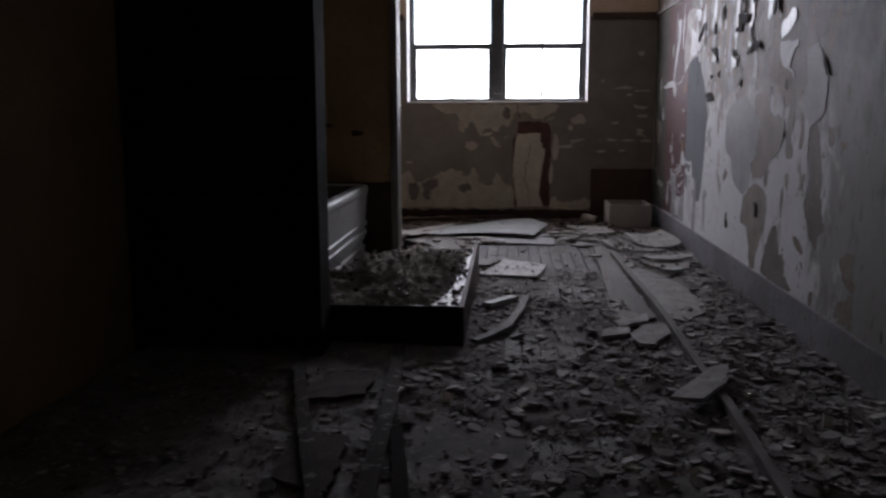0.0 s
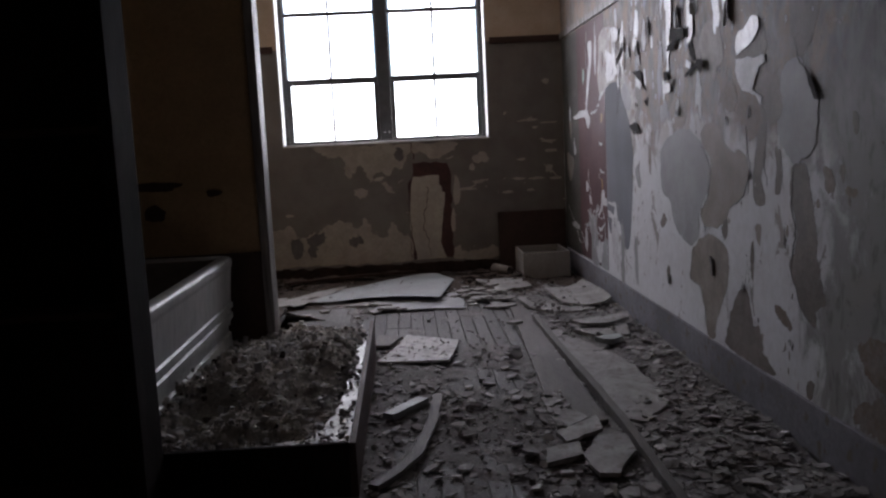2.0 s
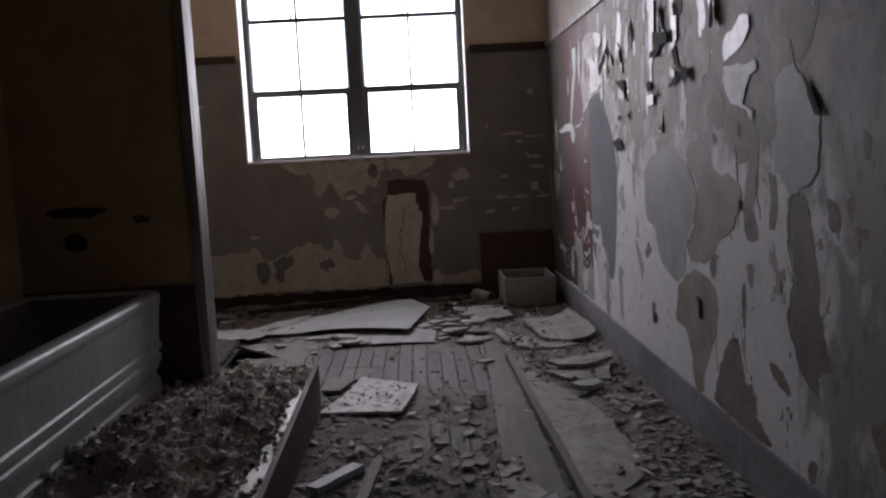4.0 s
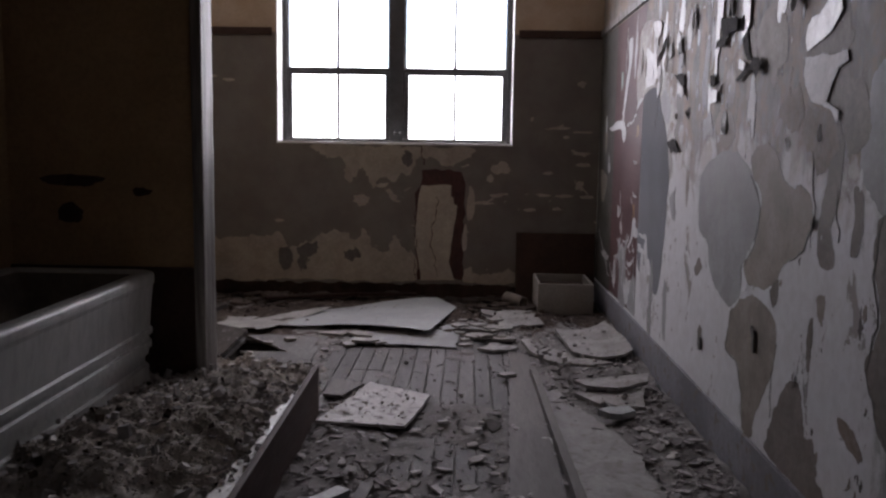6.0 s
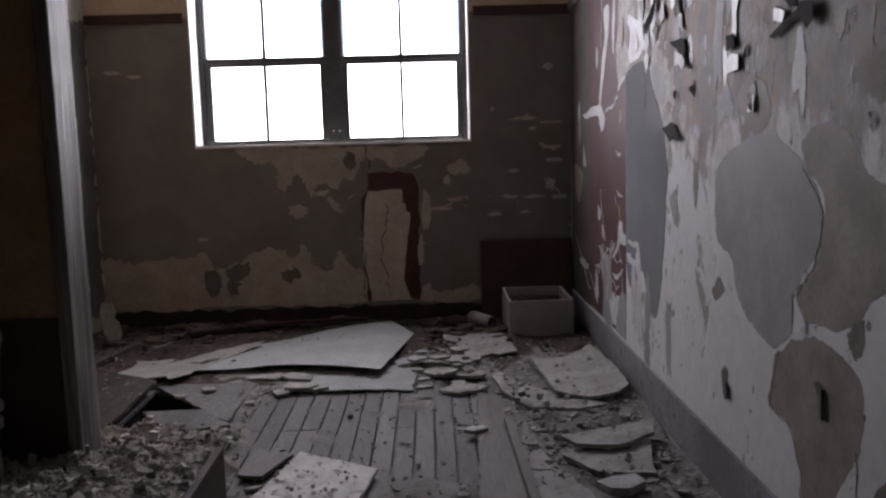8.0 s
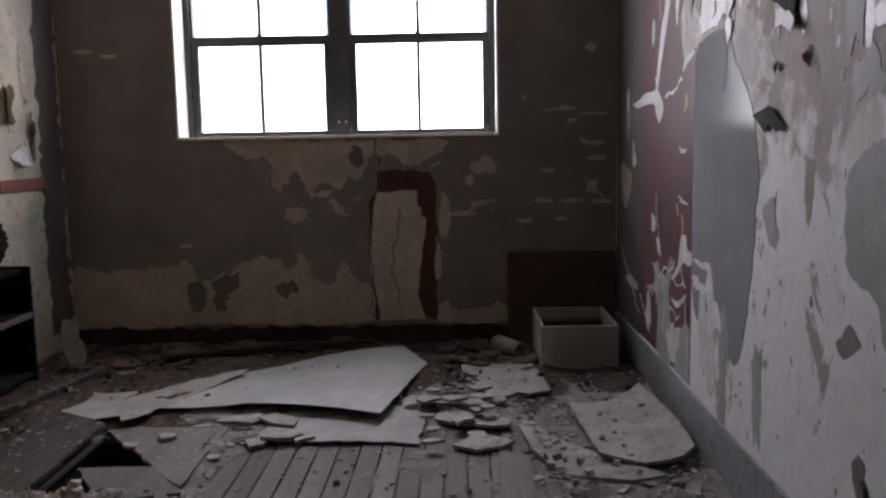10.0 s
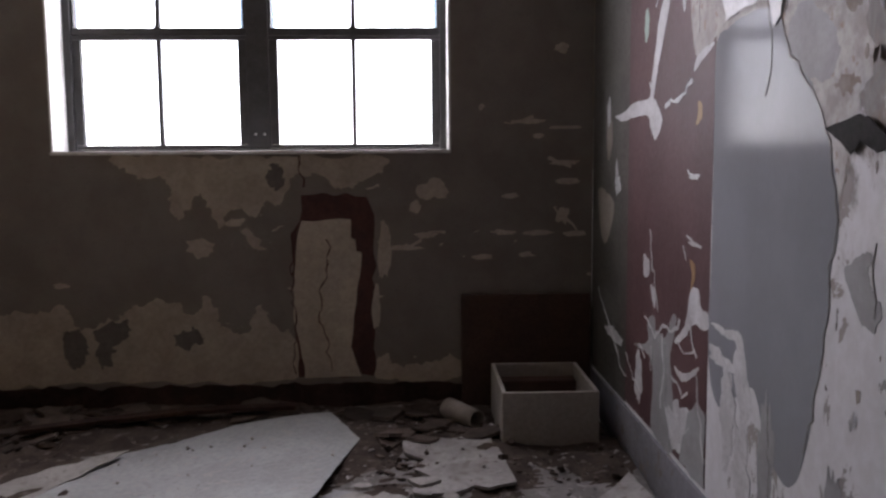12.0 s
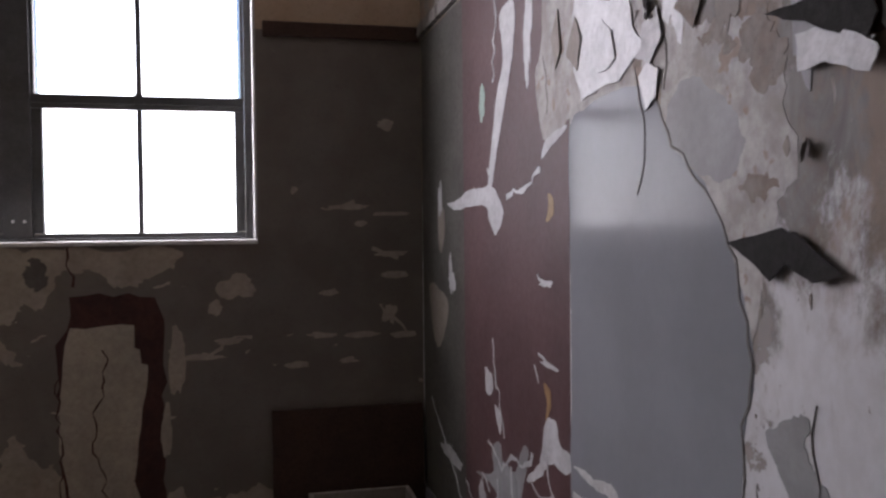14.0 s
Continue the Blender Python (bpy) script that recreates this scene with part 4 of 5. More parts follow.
# cracked shards of white paint above the panel
for m, sd, pts in (("gloss", 71, [(7.20, 1.70), (7.14, 1.76), (7.08, 1.72), (7.06, 1.66), (7.12, 1.64), (7.18, 1.65)]), ("taupe", 72, [(7.34, 1.72), (7.28, 1.80), (7.24, 1.74), (7.27, 1.67)]), ("flake", 73, [(6.98, 1.64), (6.94, 1.70), (6.88, 1.72), (6.86, 1.66), (6.91, 1.62)]),
                   ("gloss", 74, [(6.96, 1.60), (6.92, 1.62), (6.87, 1.60), (6.89, 1.55), (6.93, 1.53)]), ("taupe", 75, [(7.44, 1.78), (7.41, 1.70), (7.37, 1.74), (7.39, 1.84)]), ("stain", 76, [(6.82, 1.70), (6.77, 1.74), (6.72, 1.70), (6.75, 1.65)]), ("grey", 77, [(7.05, 1.86), (6.98, 1.90), (6.95, 1.82), (7.0, 1.77)])):
    peel(pts, m, 0.012, 0.0015, sd, 0.006)
# strips where a layer has run off, near the middle of the wall
patch("right", torn([(4.574, 1.327), (4.525, 1.29), (4.515, 1.186), (4.53, 1.09), (4.565, 1.02), (4.527, 0.925), (4.62, 0.905), (4.655, 0.972), (4.64, 1.08), (4.62, 1.144), (4.622, 1.218), (4.624, 1.291)], 25, 0.008), "umber", R)
patch("right", torn([(4.437, 1.147), (4.383, 1.14), (4.368, 1.041), (4.392, 0.965), (4.435, 0.97), (4.42, 1.066)], 26, 0.006), "umber", R)
for k, pts in enumerate(([(4.995, 0.796), (4.951, 0.815), (4.95, 0.76), (4.982, 0.715), (5.014, 0.748)], [(4.627, 0.805), (4.58, 0.824), (4.572, 0.77), (4.586, 0.738), (4.619, 0.759)], [(6.001, 0.703), (5.937, 0.758), (5.875, 0.725), (5.95, 0.68)], [(4.032, 1.077), (3.972, 1.073), (3.947, 1.009), (4.006, 0.994)],
                         [(3.914, 1.092), (3.88, 1.081), (3.90, 1.035)], [(3.878, 1.013), (3.802, 1.011), (3.812, 0.99), (3.867, 0.994)], [(3.832, 1.265), (3.797, 1.249), (3.807, 1.19), (3.832, 1.205)], [(4.138, 0.26), (4.092, 0.27), (4.105, 0.205), (4.148, 0.205)], [(4.437, 0.50), (4.342, 0.498), (4.267, 0.438), (4.312, 0.429), (4.405, 0.457)])):
    patch("right", torn(pts, 40 + k, 0.012), ("umber", "taupe", "umber", "stain", "umber", "stain", "umber", "umber", "stain")[k], R)
peel([(4.164, 1.45), (4.099, 1.388), (4.05, 1.322), (4.085, 1.325), (4.138, 1.387)], "shaded_flake", 0.02, 0.006, 27, 0.003)
# white paint left on the maroon band
patch("right", torn([(7.87, 1.95), (7.74, 1.95), (7.75, 1.82), (7.80, 1.72), (7.89, 1.58), (7.935, 1.50), (7.966, 1.436), (8.01, 1.439), (7.959, 1.584), (7.905, 1.718), (7.845, 1.80)], 28, 0.006), "flake", R, "paint_remnant")
patch("right", torn([(8.55, 1.40), (8.42, 1.405), (8.25, 1.435), (8.10, 1.436), (7.97, 1.436), (7.90, 1.40), (7.85, 1.345), (7.93, 1.285), (8.0, 1.33), (8.04, 1.375), (8.25, 1.378), (8.42, 1.372)], 29, 0.006), "flake", R, "paint_remnant")
patch("right", torn([(8.70, 1.38), (8.61, 1.38), (8.60, 1.28), (8.66, 1.21), (8.70, 1.25)], 32, 0.008), "taupe", R, "paint_remnant")
patch("right", torn([(7.561, 1.724), (7.52, 1.78), (7.48, 1.95), (7.30, 2.0), (7.05, 1.95), (6.979, 1.75), (6.99, 1.64), (7.106, 1.625), (7.224, 1.605), (7.33, 1.565), (7.42, 1.53), (7.50, 1.535), (7.545, 1.63)], 30, 0.008), "stainedwhite", R, "paint_remnant")
patch("right", torn([(7.34, 1.55), (7.43, 1.515), (7.515, 1.487), (7.50, 1.52), (7.42, 1.545)], 33, 0.004), "flake", R, "paint_remnant")
patch("right", torn([(8.85, 1.08), (8.561, 1.03), (8.604, 0.913), (8.745, 0.826), (8.85, 0.96)], 31, 0.012), "taupe", R, "paint_remnant")
# flat black patch stands for the dark inside of a hole
patch("right", blob(2.90, 0.22, 0.06, 0.13, 700, 0.12), "deep_black", R, "hole", "hole in the plaster, drawn as a flat black patch")
def chip_field(name, count, material, seed, size, zlo, zhi, ylo=4.0, yhi=7.3):
    """Scattered small flat chips of a paint layer, taller than wide."""
    r = random.Random(seed)
    vs, fs = [], []
    for _ in range(count):
        y, z = r.uniform(ylo, yhi), r.uniform(zlo, zhi)
        if 6.58 < y and 0.45 < z < 1.66 or noise.noise((y * 1.6, z * 1.3, seed)) < -0.05 or ((y - 5.6) / 0.42) ** 2 + ((z - 0.93) / 0.34) ** 2 < 1:
            continue
        s = size[0] + (size[1] - size[0]) * r.random() ** 2.2
        k, tall, lift = r.randint(5, 8), r.uniform(1.0, 3.4), r.uniform(0.0005, 0.0012)
        ring = [(math.cos(6.283 * i / k) * s * r.uniform(0.5, 1.2), math.sin(6.283 * i / k) * s * tall * r.uniform(0.5, 1.2)) for i in range(k)]
        o = len(vs)
        vs += [(XR + 0.001, y + a, z + b) for a, b in ring] + [(XR - lift, y + a * 0.96, z + b * 0.96) for a, b in ring]
        fs.append(tuple(o + k + i for i in reversed(range(k))))
        fs += [(o + i, o + (i + 1) % k, o + k + (i + 1) % k, o + k + i) for i in range(k)]
    me = bpy.data.meshes.new(name)
    me.from_pydata(vs, [], fs)
    me.materials.append(M[material])
    ob = new(name, me)
    ob.parent = R
    return tagged(ob, "", "", "", "stuff")


chip_field("paint_chips", 90, "taupe", 31, (0.003, 0.012), 0.22, 2.05)
chip_field("paint_chips", 230, "flake", 32, (0.003, 0.018), 0.9, 2.08)
chip_field("paint_chips", 90, "taupe", 33, (0.004, 0.022), 0.22, 2.05)
chip_field("paint_chips", 50, "umber", 34, (0.006, 0.022), 0.3, 2.05, 2.0, 4.2)
# flat glossy remains of the white top coat, high on the wall
for i in range(38):
    u = rnd.choice((rnd.uniform(6.2, 7.35), rnd.uniform(4.6, 7.3), rnd.uniform(5.3, 6.0)))
    v = 1.36 + 0.72 * rnd.random() ** 0.75
    if 6.55 < u < 7.33 and v < 1.68:
        continue
    s = rnd.uniform(0.012, 0.05)
    patch("right", blob(u, v, s, s * rnd.uniform(1.2, 3.6), i + 500, 0.34, 30), rnd.choice(("gloss", "gloss", "flake", "taupe", "grey")), R, "paint_remnant")
# dark lines painted for the shadow in cracks where a layer stands off
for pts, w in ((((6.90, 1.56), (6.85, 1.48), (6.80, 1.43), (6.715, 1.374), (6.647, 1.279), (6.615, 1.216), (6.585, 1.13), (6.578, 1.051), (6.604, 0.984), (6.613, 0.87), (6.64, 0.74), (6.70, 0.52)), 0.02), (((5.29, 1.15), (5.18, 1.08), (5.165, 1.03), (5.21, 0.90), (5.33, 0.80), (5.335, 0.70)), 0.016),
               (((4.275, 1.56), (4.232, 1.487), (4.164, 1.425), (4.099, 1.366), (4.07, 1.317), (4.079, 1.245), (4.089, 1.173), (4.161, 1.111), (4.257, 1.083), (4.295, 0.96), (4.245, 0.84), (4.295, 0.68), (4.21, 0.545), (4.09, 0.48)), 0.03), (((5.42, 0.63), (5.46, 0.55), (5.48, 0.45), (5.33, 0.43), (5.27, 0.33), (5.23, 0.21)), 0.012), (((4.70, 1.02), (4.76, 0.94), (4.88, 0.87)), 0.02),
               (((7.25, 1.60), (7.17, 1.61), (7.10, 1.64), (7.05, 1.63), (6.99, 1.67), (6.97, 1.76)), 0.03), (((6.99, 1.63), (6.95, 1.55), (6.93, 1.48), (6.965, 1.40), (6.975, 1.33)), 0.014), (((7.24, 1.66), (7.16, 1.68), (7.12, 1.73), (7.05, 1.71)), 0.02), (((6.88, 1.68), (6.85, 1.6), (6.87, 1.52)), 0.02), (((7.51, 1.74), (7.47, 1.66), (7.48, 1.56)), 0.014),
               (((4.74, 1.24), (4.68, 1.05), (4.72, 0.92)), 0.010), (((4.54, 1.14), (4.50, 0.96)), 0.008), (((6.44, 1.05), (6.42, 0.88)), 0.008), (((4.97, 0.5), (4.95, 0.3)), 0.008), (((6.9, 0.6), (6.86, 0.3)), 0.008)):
    vein("right", pts, w * 0.3, "back_and_shade", R, "crack", int(pts[0][0] * 1000))
# bare grey plaster showing low on the maroon band
for pts in ([(7.93, 0.54), (7.84, 0.60), (7.75, 0.57), (7.73, 0.44), (7.76, 0.36), (7.70, 0.28), (7.68, 0.21), (7.92, 0.21), (7.90, 0.34)], [(7.50, 0.40), (7.42, 0.46), (7.335, 0.44), (7.335, 0.21), (7.58, 0.21), (7.55, 0.30)]):
    patch("right", pts, "grey", R, "paint_patch", rough=0.012)
# white strings of paint left on the maroon band
for k, pts in enumerate((((7.95, 1.75), (7.92, 1.95), (7.90, 2.08)), ((8.02, 1.5), (7.98, 1.42)), ((7.813, 1.406), (7.64, 1.421), (7.489, 1.48)), ((7.60, 0.93), (7.52, 0.86)), ((7.56, 1.18), (7.44, 1.16)), ((7.56, 0.97), (7.42, 0.95)),
                         ((8.02, 0.62), (7.90, 0.57), (7.78, 0.62), (7.66, 0.64), (7.58, 0.70)), ((7.80, 0.60), (7.78, 0.46), (7.80, 0.30)), ((7.64, 0.62), (7.52, 0.58), (7.42, 0.64)), ((7.52, 0.78), (7.50, 0.66), (7.40, 0.58)), ((7.68, 0.48), (7.56, 0.44), (7.46, 0.48)),
                         ((7.64, 0.36), (7.56, 0.28), (7.46, 0.38)), ((7.42, 0.56), (7.38, 0.40), (7.34, 0.26)), ((7.97, 0.95), (7.93, 0.82), (7.88, 0.74), (7.86, 0.64)), ((8.30, 0.42), (8.18, 0.33), (8.02, 0.31)), ((8.86, 0.60), (8.62, 0.48), (8.40, 0.34), (8.26, 0.30)),
                         ((7.30, 0.66), (7.20, 0.64), (7.14, 0.56), (7.08, 0.44), (7.02, 0.36), (7.0, 0.26)), ((7.95, 0.52), (7.9, 0.40)), ((8.1, 0.5), (8.0, 0.44)))):
    vein("right", pts, 0.055 if k == 16 else 0.02 if k in (2, 6, 7, 16) else 0.012, "flake", R, "paint_string", k + 40, 0.016)
for u, v, ru, rv, ang, m in ((8.64, 1.30, 0.05, 0.11, 180, "back_and_shade"), (8.60, 1.62, 0.04, 0.13, 0, "left"), (8.50, 1.16, 0.09, 0.06, 270, "flake"), (8.40, 1.45, 0.06, 0.12, 180, "cream")):
    part("paint_curl", curl(u, v, ru, rv, ang, 0.06, int(u * 100), "left"), M[m], wall_left)
LAYER[0] = 40
vein("end", [(0.35, 0.17), (0.33, 0.34), (0.30, 0.46), (0.31, 0.58), (0.34, 0.68), (0.35, 0.80), (0.33, 0.88)], 0.010, "rust", N, "crack", 5)
vein("end", [(0.17, 0.16), (0.18, 0.4), (0.165, 0.7), (0.19, 0.92)], 0.010, "rust", N, "crack", 6)
vein("end", [(0.22, 1.25), (0.21, 1.18), (0.25, 1.13), (0.24, 1.06)], 0.012, "rust", N, "crack", 7)
for q, pts in enumerate((((0.58, 0.82), (0.64, 0.78), (0.76, 0.80), (0.84, 0.87), (0.95, 0.86)), ((0.62, 0.92), (0.64, 0.78), (0.60, 0.62)), ((1.45, 0.99), (1.54, 0.90), (1.57, 0.85), (1.64, 0.85)), ((1.20, 1.39), (1.32, 1.41), (1.40, 1.44)), ((1.42, 1.22), (1.58, 1.17)))):
    vein("end", pts, 0.022, "cream", N, "plaster_scar", q + 20)
# the hole's shade is a dark-coloured plate, with no recess behind it
part("nail_hole", on_wall(plate(blob(5.83, 0.39, 0.018, 0.028, 9, 0.15, 20), 0.012), "right"), M["back_and_shade"], R, "small hole in the plaster, drawn as a dark plate")
part("nail_hole", on_wall(plate([(5.17, 0.61), (5.13, 0.60), (5.125, 0.52), (5.14, 0.52), (5.145, 0.57)], 0.012), "right"), M["back_and_shade"], R, "dark bent hook")


# ---------------------------------------------------------------- floor debris
def fbm(x, y, s, seed=0.0):
    return noise.fractal((x * s + seed, y * s - seed, seed), 1.0, 2.0, 4)


def bump1(v, a, b, soft):
    return max(0.0, min(1.0, (v - a) / soft)) * max(0.0, min(1.0, (b - v) / soft))


def cover(x, y):
    """How deeply the rubble lies, 0 on the clear boards to 1."""
    c = 0.75
    c -= 1.0 * bump1(x, -0.25, 0.95, 0.15) * bump1(y, 5.9, 7.6, 0.3)
    c -= 0.55 * bump1(x, 0.1, 0.9, 0.2) * bump1(y, 4.9, 6.1, 0.4)
    c -= 0.5 * bump1(x, -0.1, 0.7, 0.25) * bump1(y, 3.4, 4.7, 0.4)
    c -= 0.7 * bump1(x, 0.82, 1.0, 0.08) * bump1(y, 4.2, 7.4, 0.2)
    c -= 0.45 * bump1(x, 0.98, 1.36, 0.08) * bump1(y, 4.5, 6.3, 0.3)
    return c


def bed(x, y):
    if gx0 - 0.02 < x < gx1 + 0.02 and gy0 - 0.02 < y < gy1 + 0.02:
        return -0.55
    return 0.028 * (cover(x, y) - 0.28 + 0.75 * fbm(x, y, 2.4) + 0.45 * fbm(x, y, 9, 3.0))


def height_mesh(name, x0, x1, y0, y1, d, f):
    nx, ny = int((x1 - x0) / d), int((y1 - y0) / d)
    vs = [(x0 + (x1 - x0) * i / nx, y0 + (y1 - y0) * j / ny) for j in range(ny + 1) for i in range(nx + 1)]
    me = bpy.data.meshes.new(name)
    fs = [(j * (nx + 1) + i, j * (nx + 1) + i + 1, (j + 1) * (nx + 1) + i + 1, (j + 1) * (nx + 1) + i) for j in range(ny) for i in range(nx)]
    me.from_pydata([(x, y, f(x, y)) for x, y in vs], [], fs)
    for p in me.polygons:
        p.use_smooth = True
    return me


def stuff(name, me, material, label, category):
    me.materials.append(M[material])
    return tagged(new(name, me), label, category, "", "stuff")


def shaded_soil(x, y):
    """Brown dirt rising through the grey dust to the far end, its tone also darkened for shade."""
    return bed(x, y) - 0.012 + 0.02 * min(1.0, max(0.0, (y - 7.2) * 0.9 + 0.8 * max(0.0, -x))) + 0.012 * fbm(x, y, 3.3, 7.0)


stuff("soil_bed", height_mesh("soil_bed", XL + 0.012, XR - 0.022, 6.5, YW - 0.022, 0.03, shaded_soil), "shaded_soil", "brown dirt below the end wall, toned darker for the shade there", "rubble")
stuff("dust_bed", height_mesh("dust_bed", XL + 0.01, XR - 0.02, YB + 0.01, YW - 0.02, 0.03, bed), "dust", "grey plaster dust and grit drifted over the floor", "rubble")


def flakes(name, count, where, size, base, seed, material, label, tilt=18, thin=0.16, power=2.0, chunky=0.0):
    """Many broken pieces, each a small irregular slab lying where where(rnd) puts it."""
    r = random.Random(seed)
    vs, fs = [], []
    for _ in range(count):
        p = where(r)
        if p is None:
            continue
        x, y = p
        if base(x, y) < -0.1:
            continue
        s = size[0] + (size[1] - size[0]) * r.random() ** power
        k = r.randint(4, 7)
        th = max(0.0025, s * thin * r.uniform(0.5, 1.3))
        if r.random() < chunky:
            th = s * r.uniform(0.5, 0.9)
        rot = Euler((radians(r.gauss(0, tilt)), radians(r.gauss(0, tilt)), r.uniform(0, 6.28))).to_matrix()
        el = r.uniform(0.45, 1.0)
        ring = [(math.cos(6.283 * (i + r.uniform(-0.3, 0.3)) / k) * s * r.uniform(0.7, 1.1) * 0.5, math.sin(6.283 * (i + r.uniform(-0.3, 0.3)) / k) * s * el * r.uniform(0.7, 1.1) * 0.5) for i in range(k)]
        at = Vector((x, y, max(0.0, base(x, y)) + th * 0.5 + s * 0.05))
        o = len(vs)
        vs += [tuple(at + rot @ Vector((a, b, -th / 2))) for a, b in ring] + [tuple(at + rot @ Vector((a * 0.93, b * 0.93, th / 2))) for a, b in ring]
        fs.append(tuple(o + i for i in reversed(range(k))))
        fs.append(tuple(o + k + i for i in range(k)))
        fs += [(o + i, o + (i + 1) % k, o + k + (i + 1) % k, o + k + i) for i in range(k)]
    me = bpy.data.meshes.new(name)
    me.from_pydata(vs, [], fs)
    return stuff(name, me, material, label, "rubble")


def on_floor(r):
    x, y = r.uniform(XL + 0.05, XR - 0.04), YB + 0.05 + (YW - YB - 0.1) * r.random() ** 0.72
    if -0.62 < x < 0.5 and 7.5 < y < 8.6 or -1.1 < x < -0.5 and 7.3 < y < 8.1:
        return None
    if y > 7.75 and r.random() < 0.8 or x < -0.25 and y > 6.4 and r.random() < 0.7:
        return None
    if x < -0.08 and 3.5 < y < 6.35:
        return None
    return (x, y) if r.random() < 0.02 + cover(x, y) + 0.5 * fbm(x, y, 1.7, 5.0) else None


flakes("plaster_crumbs", 34000, on_floor, (0.005, 0.032), bed, 1, "rubble", "grey plaster crumbs scattered on the floor", 13, 0.15, 1.7, 0.05)
flakes("paint_flakes", 5200, on_floor, (0.02, 0.085), bed, 2, "rubble", "grey curled paint and plaster flakes on the floor", 9, 0.09, 2.6)


def right_strip(r):
    return r.uniform(1.04, XR - 0.03), r.uniform(1.2, 4.9)


flakes("paint_flakes", 1300, right_strip, (0.018, 0.09), bed, 3, "slab", "larger pale paint flakes heaped along the wall", 9, 0.07, 1.8)


def walked(r):
    x, y = r.uniform(-0.35, XR - 0.06), r.uniform(1.0, 5.9)
    if x < -0.05 and y > 3.7 or 0.98 < x < 1.34 and 4.5 < y < 6.2 and r.random() < 0.8:
        return None
    return (x, y) if r.random() < 0.25 + cover(x, y) + 0.7 * fbm(x, y, 2.1, 8.0) else None


flakes("plaster_shards", 3000, walked, (0.018, 0.10), lambda x, y: bed(x, y) + 0.004, 14, "shard", "flat broken shards of pale plaster over the floor", 10, 0.08, 3.0)
flakes("board_dust", 320, lambda r: (r.uniform(-0.1, 0.9), r.uniform(5.6, 7.6)), (0.006, 0.03), lambda x, y: 0.0, 4, "rubble", "small grit on the clear boards", 10, 0.18, 2.0, 0.1)
def far_brown(r):
    x, y = r.uniform(-1.58, 1.58), r.uniform(6.7, 8.95)
    return None if -0.72 < x < 0.62 and y < 8.7 or x > 0.5 and y < 7.9 else (x, y)


flakes("plaster_crumbs", 4200, far_brown, (0.006, 0.045), bed, 6, "dirt", "brown crumbs and splinters below the end wall", 13, 0.18, 1.8, 0.1)
flakes("paint_flakes", 320, lambda r: (r.uniform(1.02, 1.6), r.uniform(3.6, 6.4)), (0.015, 0.10), bed, 7, "slab", "pale flakes along the foot of the wall", 9, 0.07, 2.0)


def far_end(r):
    x, y = r.uniform(-1.55, 1.05), r.uniform(7.7, 8.95)
    return None if -0.72 < x < 0.62 and y < 8.72 or x < -0.4 and y < 8.3 or x > 0.5 and y < 8.3 else (x, y)


flakes("end_rubble", 620, far_end, (0.05, 0.24), bed, 5, "dirt", "broken plaster pieces below the window", 9, 0.07, 2.0)


# ---------------------------------------------------------------- tub stall
def rounded(x0, x1, y0, y1, r, n=7):
    out = []
    for cx, cy, a0 in ((x1 - r, y1 - r, 0), (x0 + r, y1 - r, 90), (x0 + r, y0 + r, 180), (x1 - r, y0 + r, 270)):
        for i in range(n + 1):
            a = radians(a0 + 90 * i / n)
            out.append((cx + r * math.cos(a), cy + r * math.sin(a)))
    return out


def loft(rings, closed=True):
    bm = bmesh.new()
    loops = [[bm.verts.new(p) for p in ring] for ring in rings]
    for a, b in zip(loops, loops[1:]):
        for i in range(len(a)):
            bm.faces.new((a[i], a[(i + 1) % len(a)], b[(i + 1) % len(b)], b[i]))
    if closed:
        bm.faces.new(loops[-1])
    return bm


def build_tub():
    tub = empty("bathtub", "grey-white enamelled bathtub with stepped moulding, boxed into a stall", "bathtub", at=(-1.3, 5.1, 0))
    x0, x1, y0, y1 = XL + 0.015, -0.895, 4.20, 6.14
    prof = [(0.03, 0.0), (0.03, 0.17), (0.044, 0.178), (0.044, 0.215), (0.03, 0.222), (0.03, 0.25), (0.016, 0.256), (0.016, 0.285), (0.026, 0.292), (0.026, 0.312), (0.012, 0.318), (0.012, 0.342), (0.022, 0.35), (0.016, 0.44), (0.006, 0.54), (0.0, 0.56), (0.0, 0.585), (0.006, 0.598), (0.02, 0.605), (0.07, 0.603), (0.082, 0.59), (0.10, 0.45), (0.13, 0.22), (0.2, 0.16)]
    rings = []
    for ins, z in prof:
        z *= 1.04
        rings.append([(x + 1.3, y - 5.1, z) for x, y in rounded(x0 + ins, x1 - ins, y0 + ins, y1 - ins, max(0.03, 0.09 - ins * 0.5))])
    part("apron", loft(rings[:16], False), M["enamel"], tub, "dull grey-white enamel apron with stepped moulding")
    part("rim", loft(rings[15:21], False), M["enamel"], tub, "rounded shiny rim", smooth=True)
    part("basin", loft(rings[20:]), M["umber"], tub, "umber-brown inside of the tub")
    return tub


build_tub()


def build_tray():
    tray = empty("shallow_box", "low dark-sided box with a pale rim, filled with debris", "box", at=(-0.5, 4.7, 0))
    o = Matrix.Translation((0.5, -4.7, 0))

    def p(name, bm, m, label=""):
        bmesh.ops.transform(bm, matrix=o, verts=bm.verts)
        return part(name, bm, M[m], tray, label)

    # front coloured black for its unlit face, unlike the red-brown side
    p("front_panel", boxes((-0.94, -0.096, 3.94, 3.96, 0, 0.205), bevel=0.003), "black", "front panel coloured black for its unlit face")
    bm = boxes((-0.095, -0.070, 3.94, 5.86, 0, 0.205), bevel=0.004)
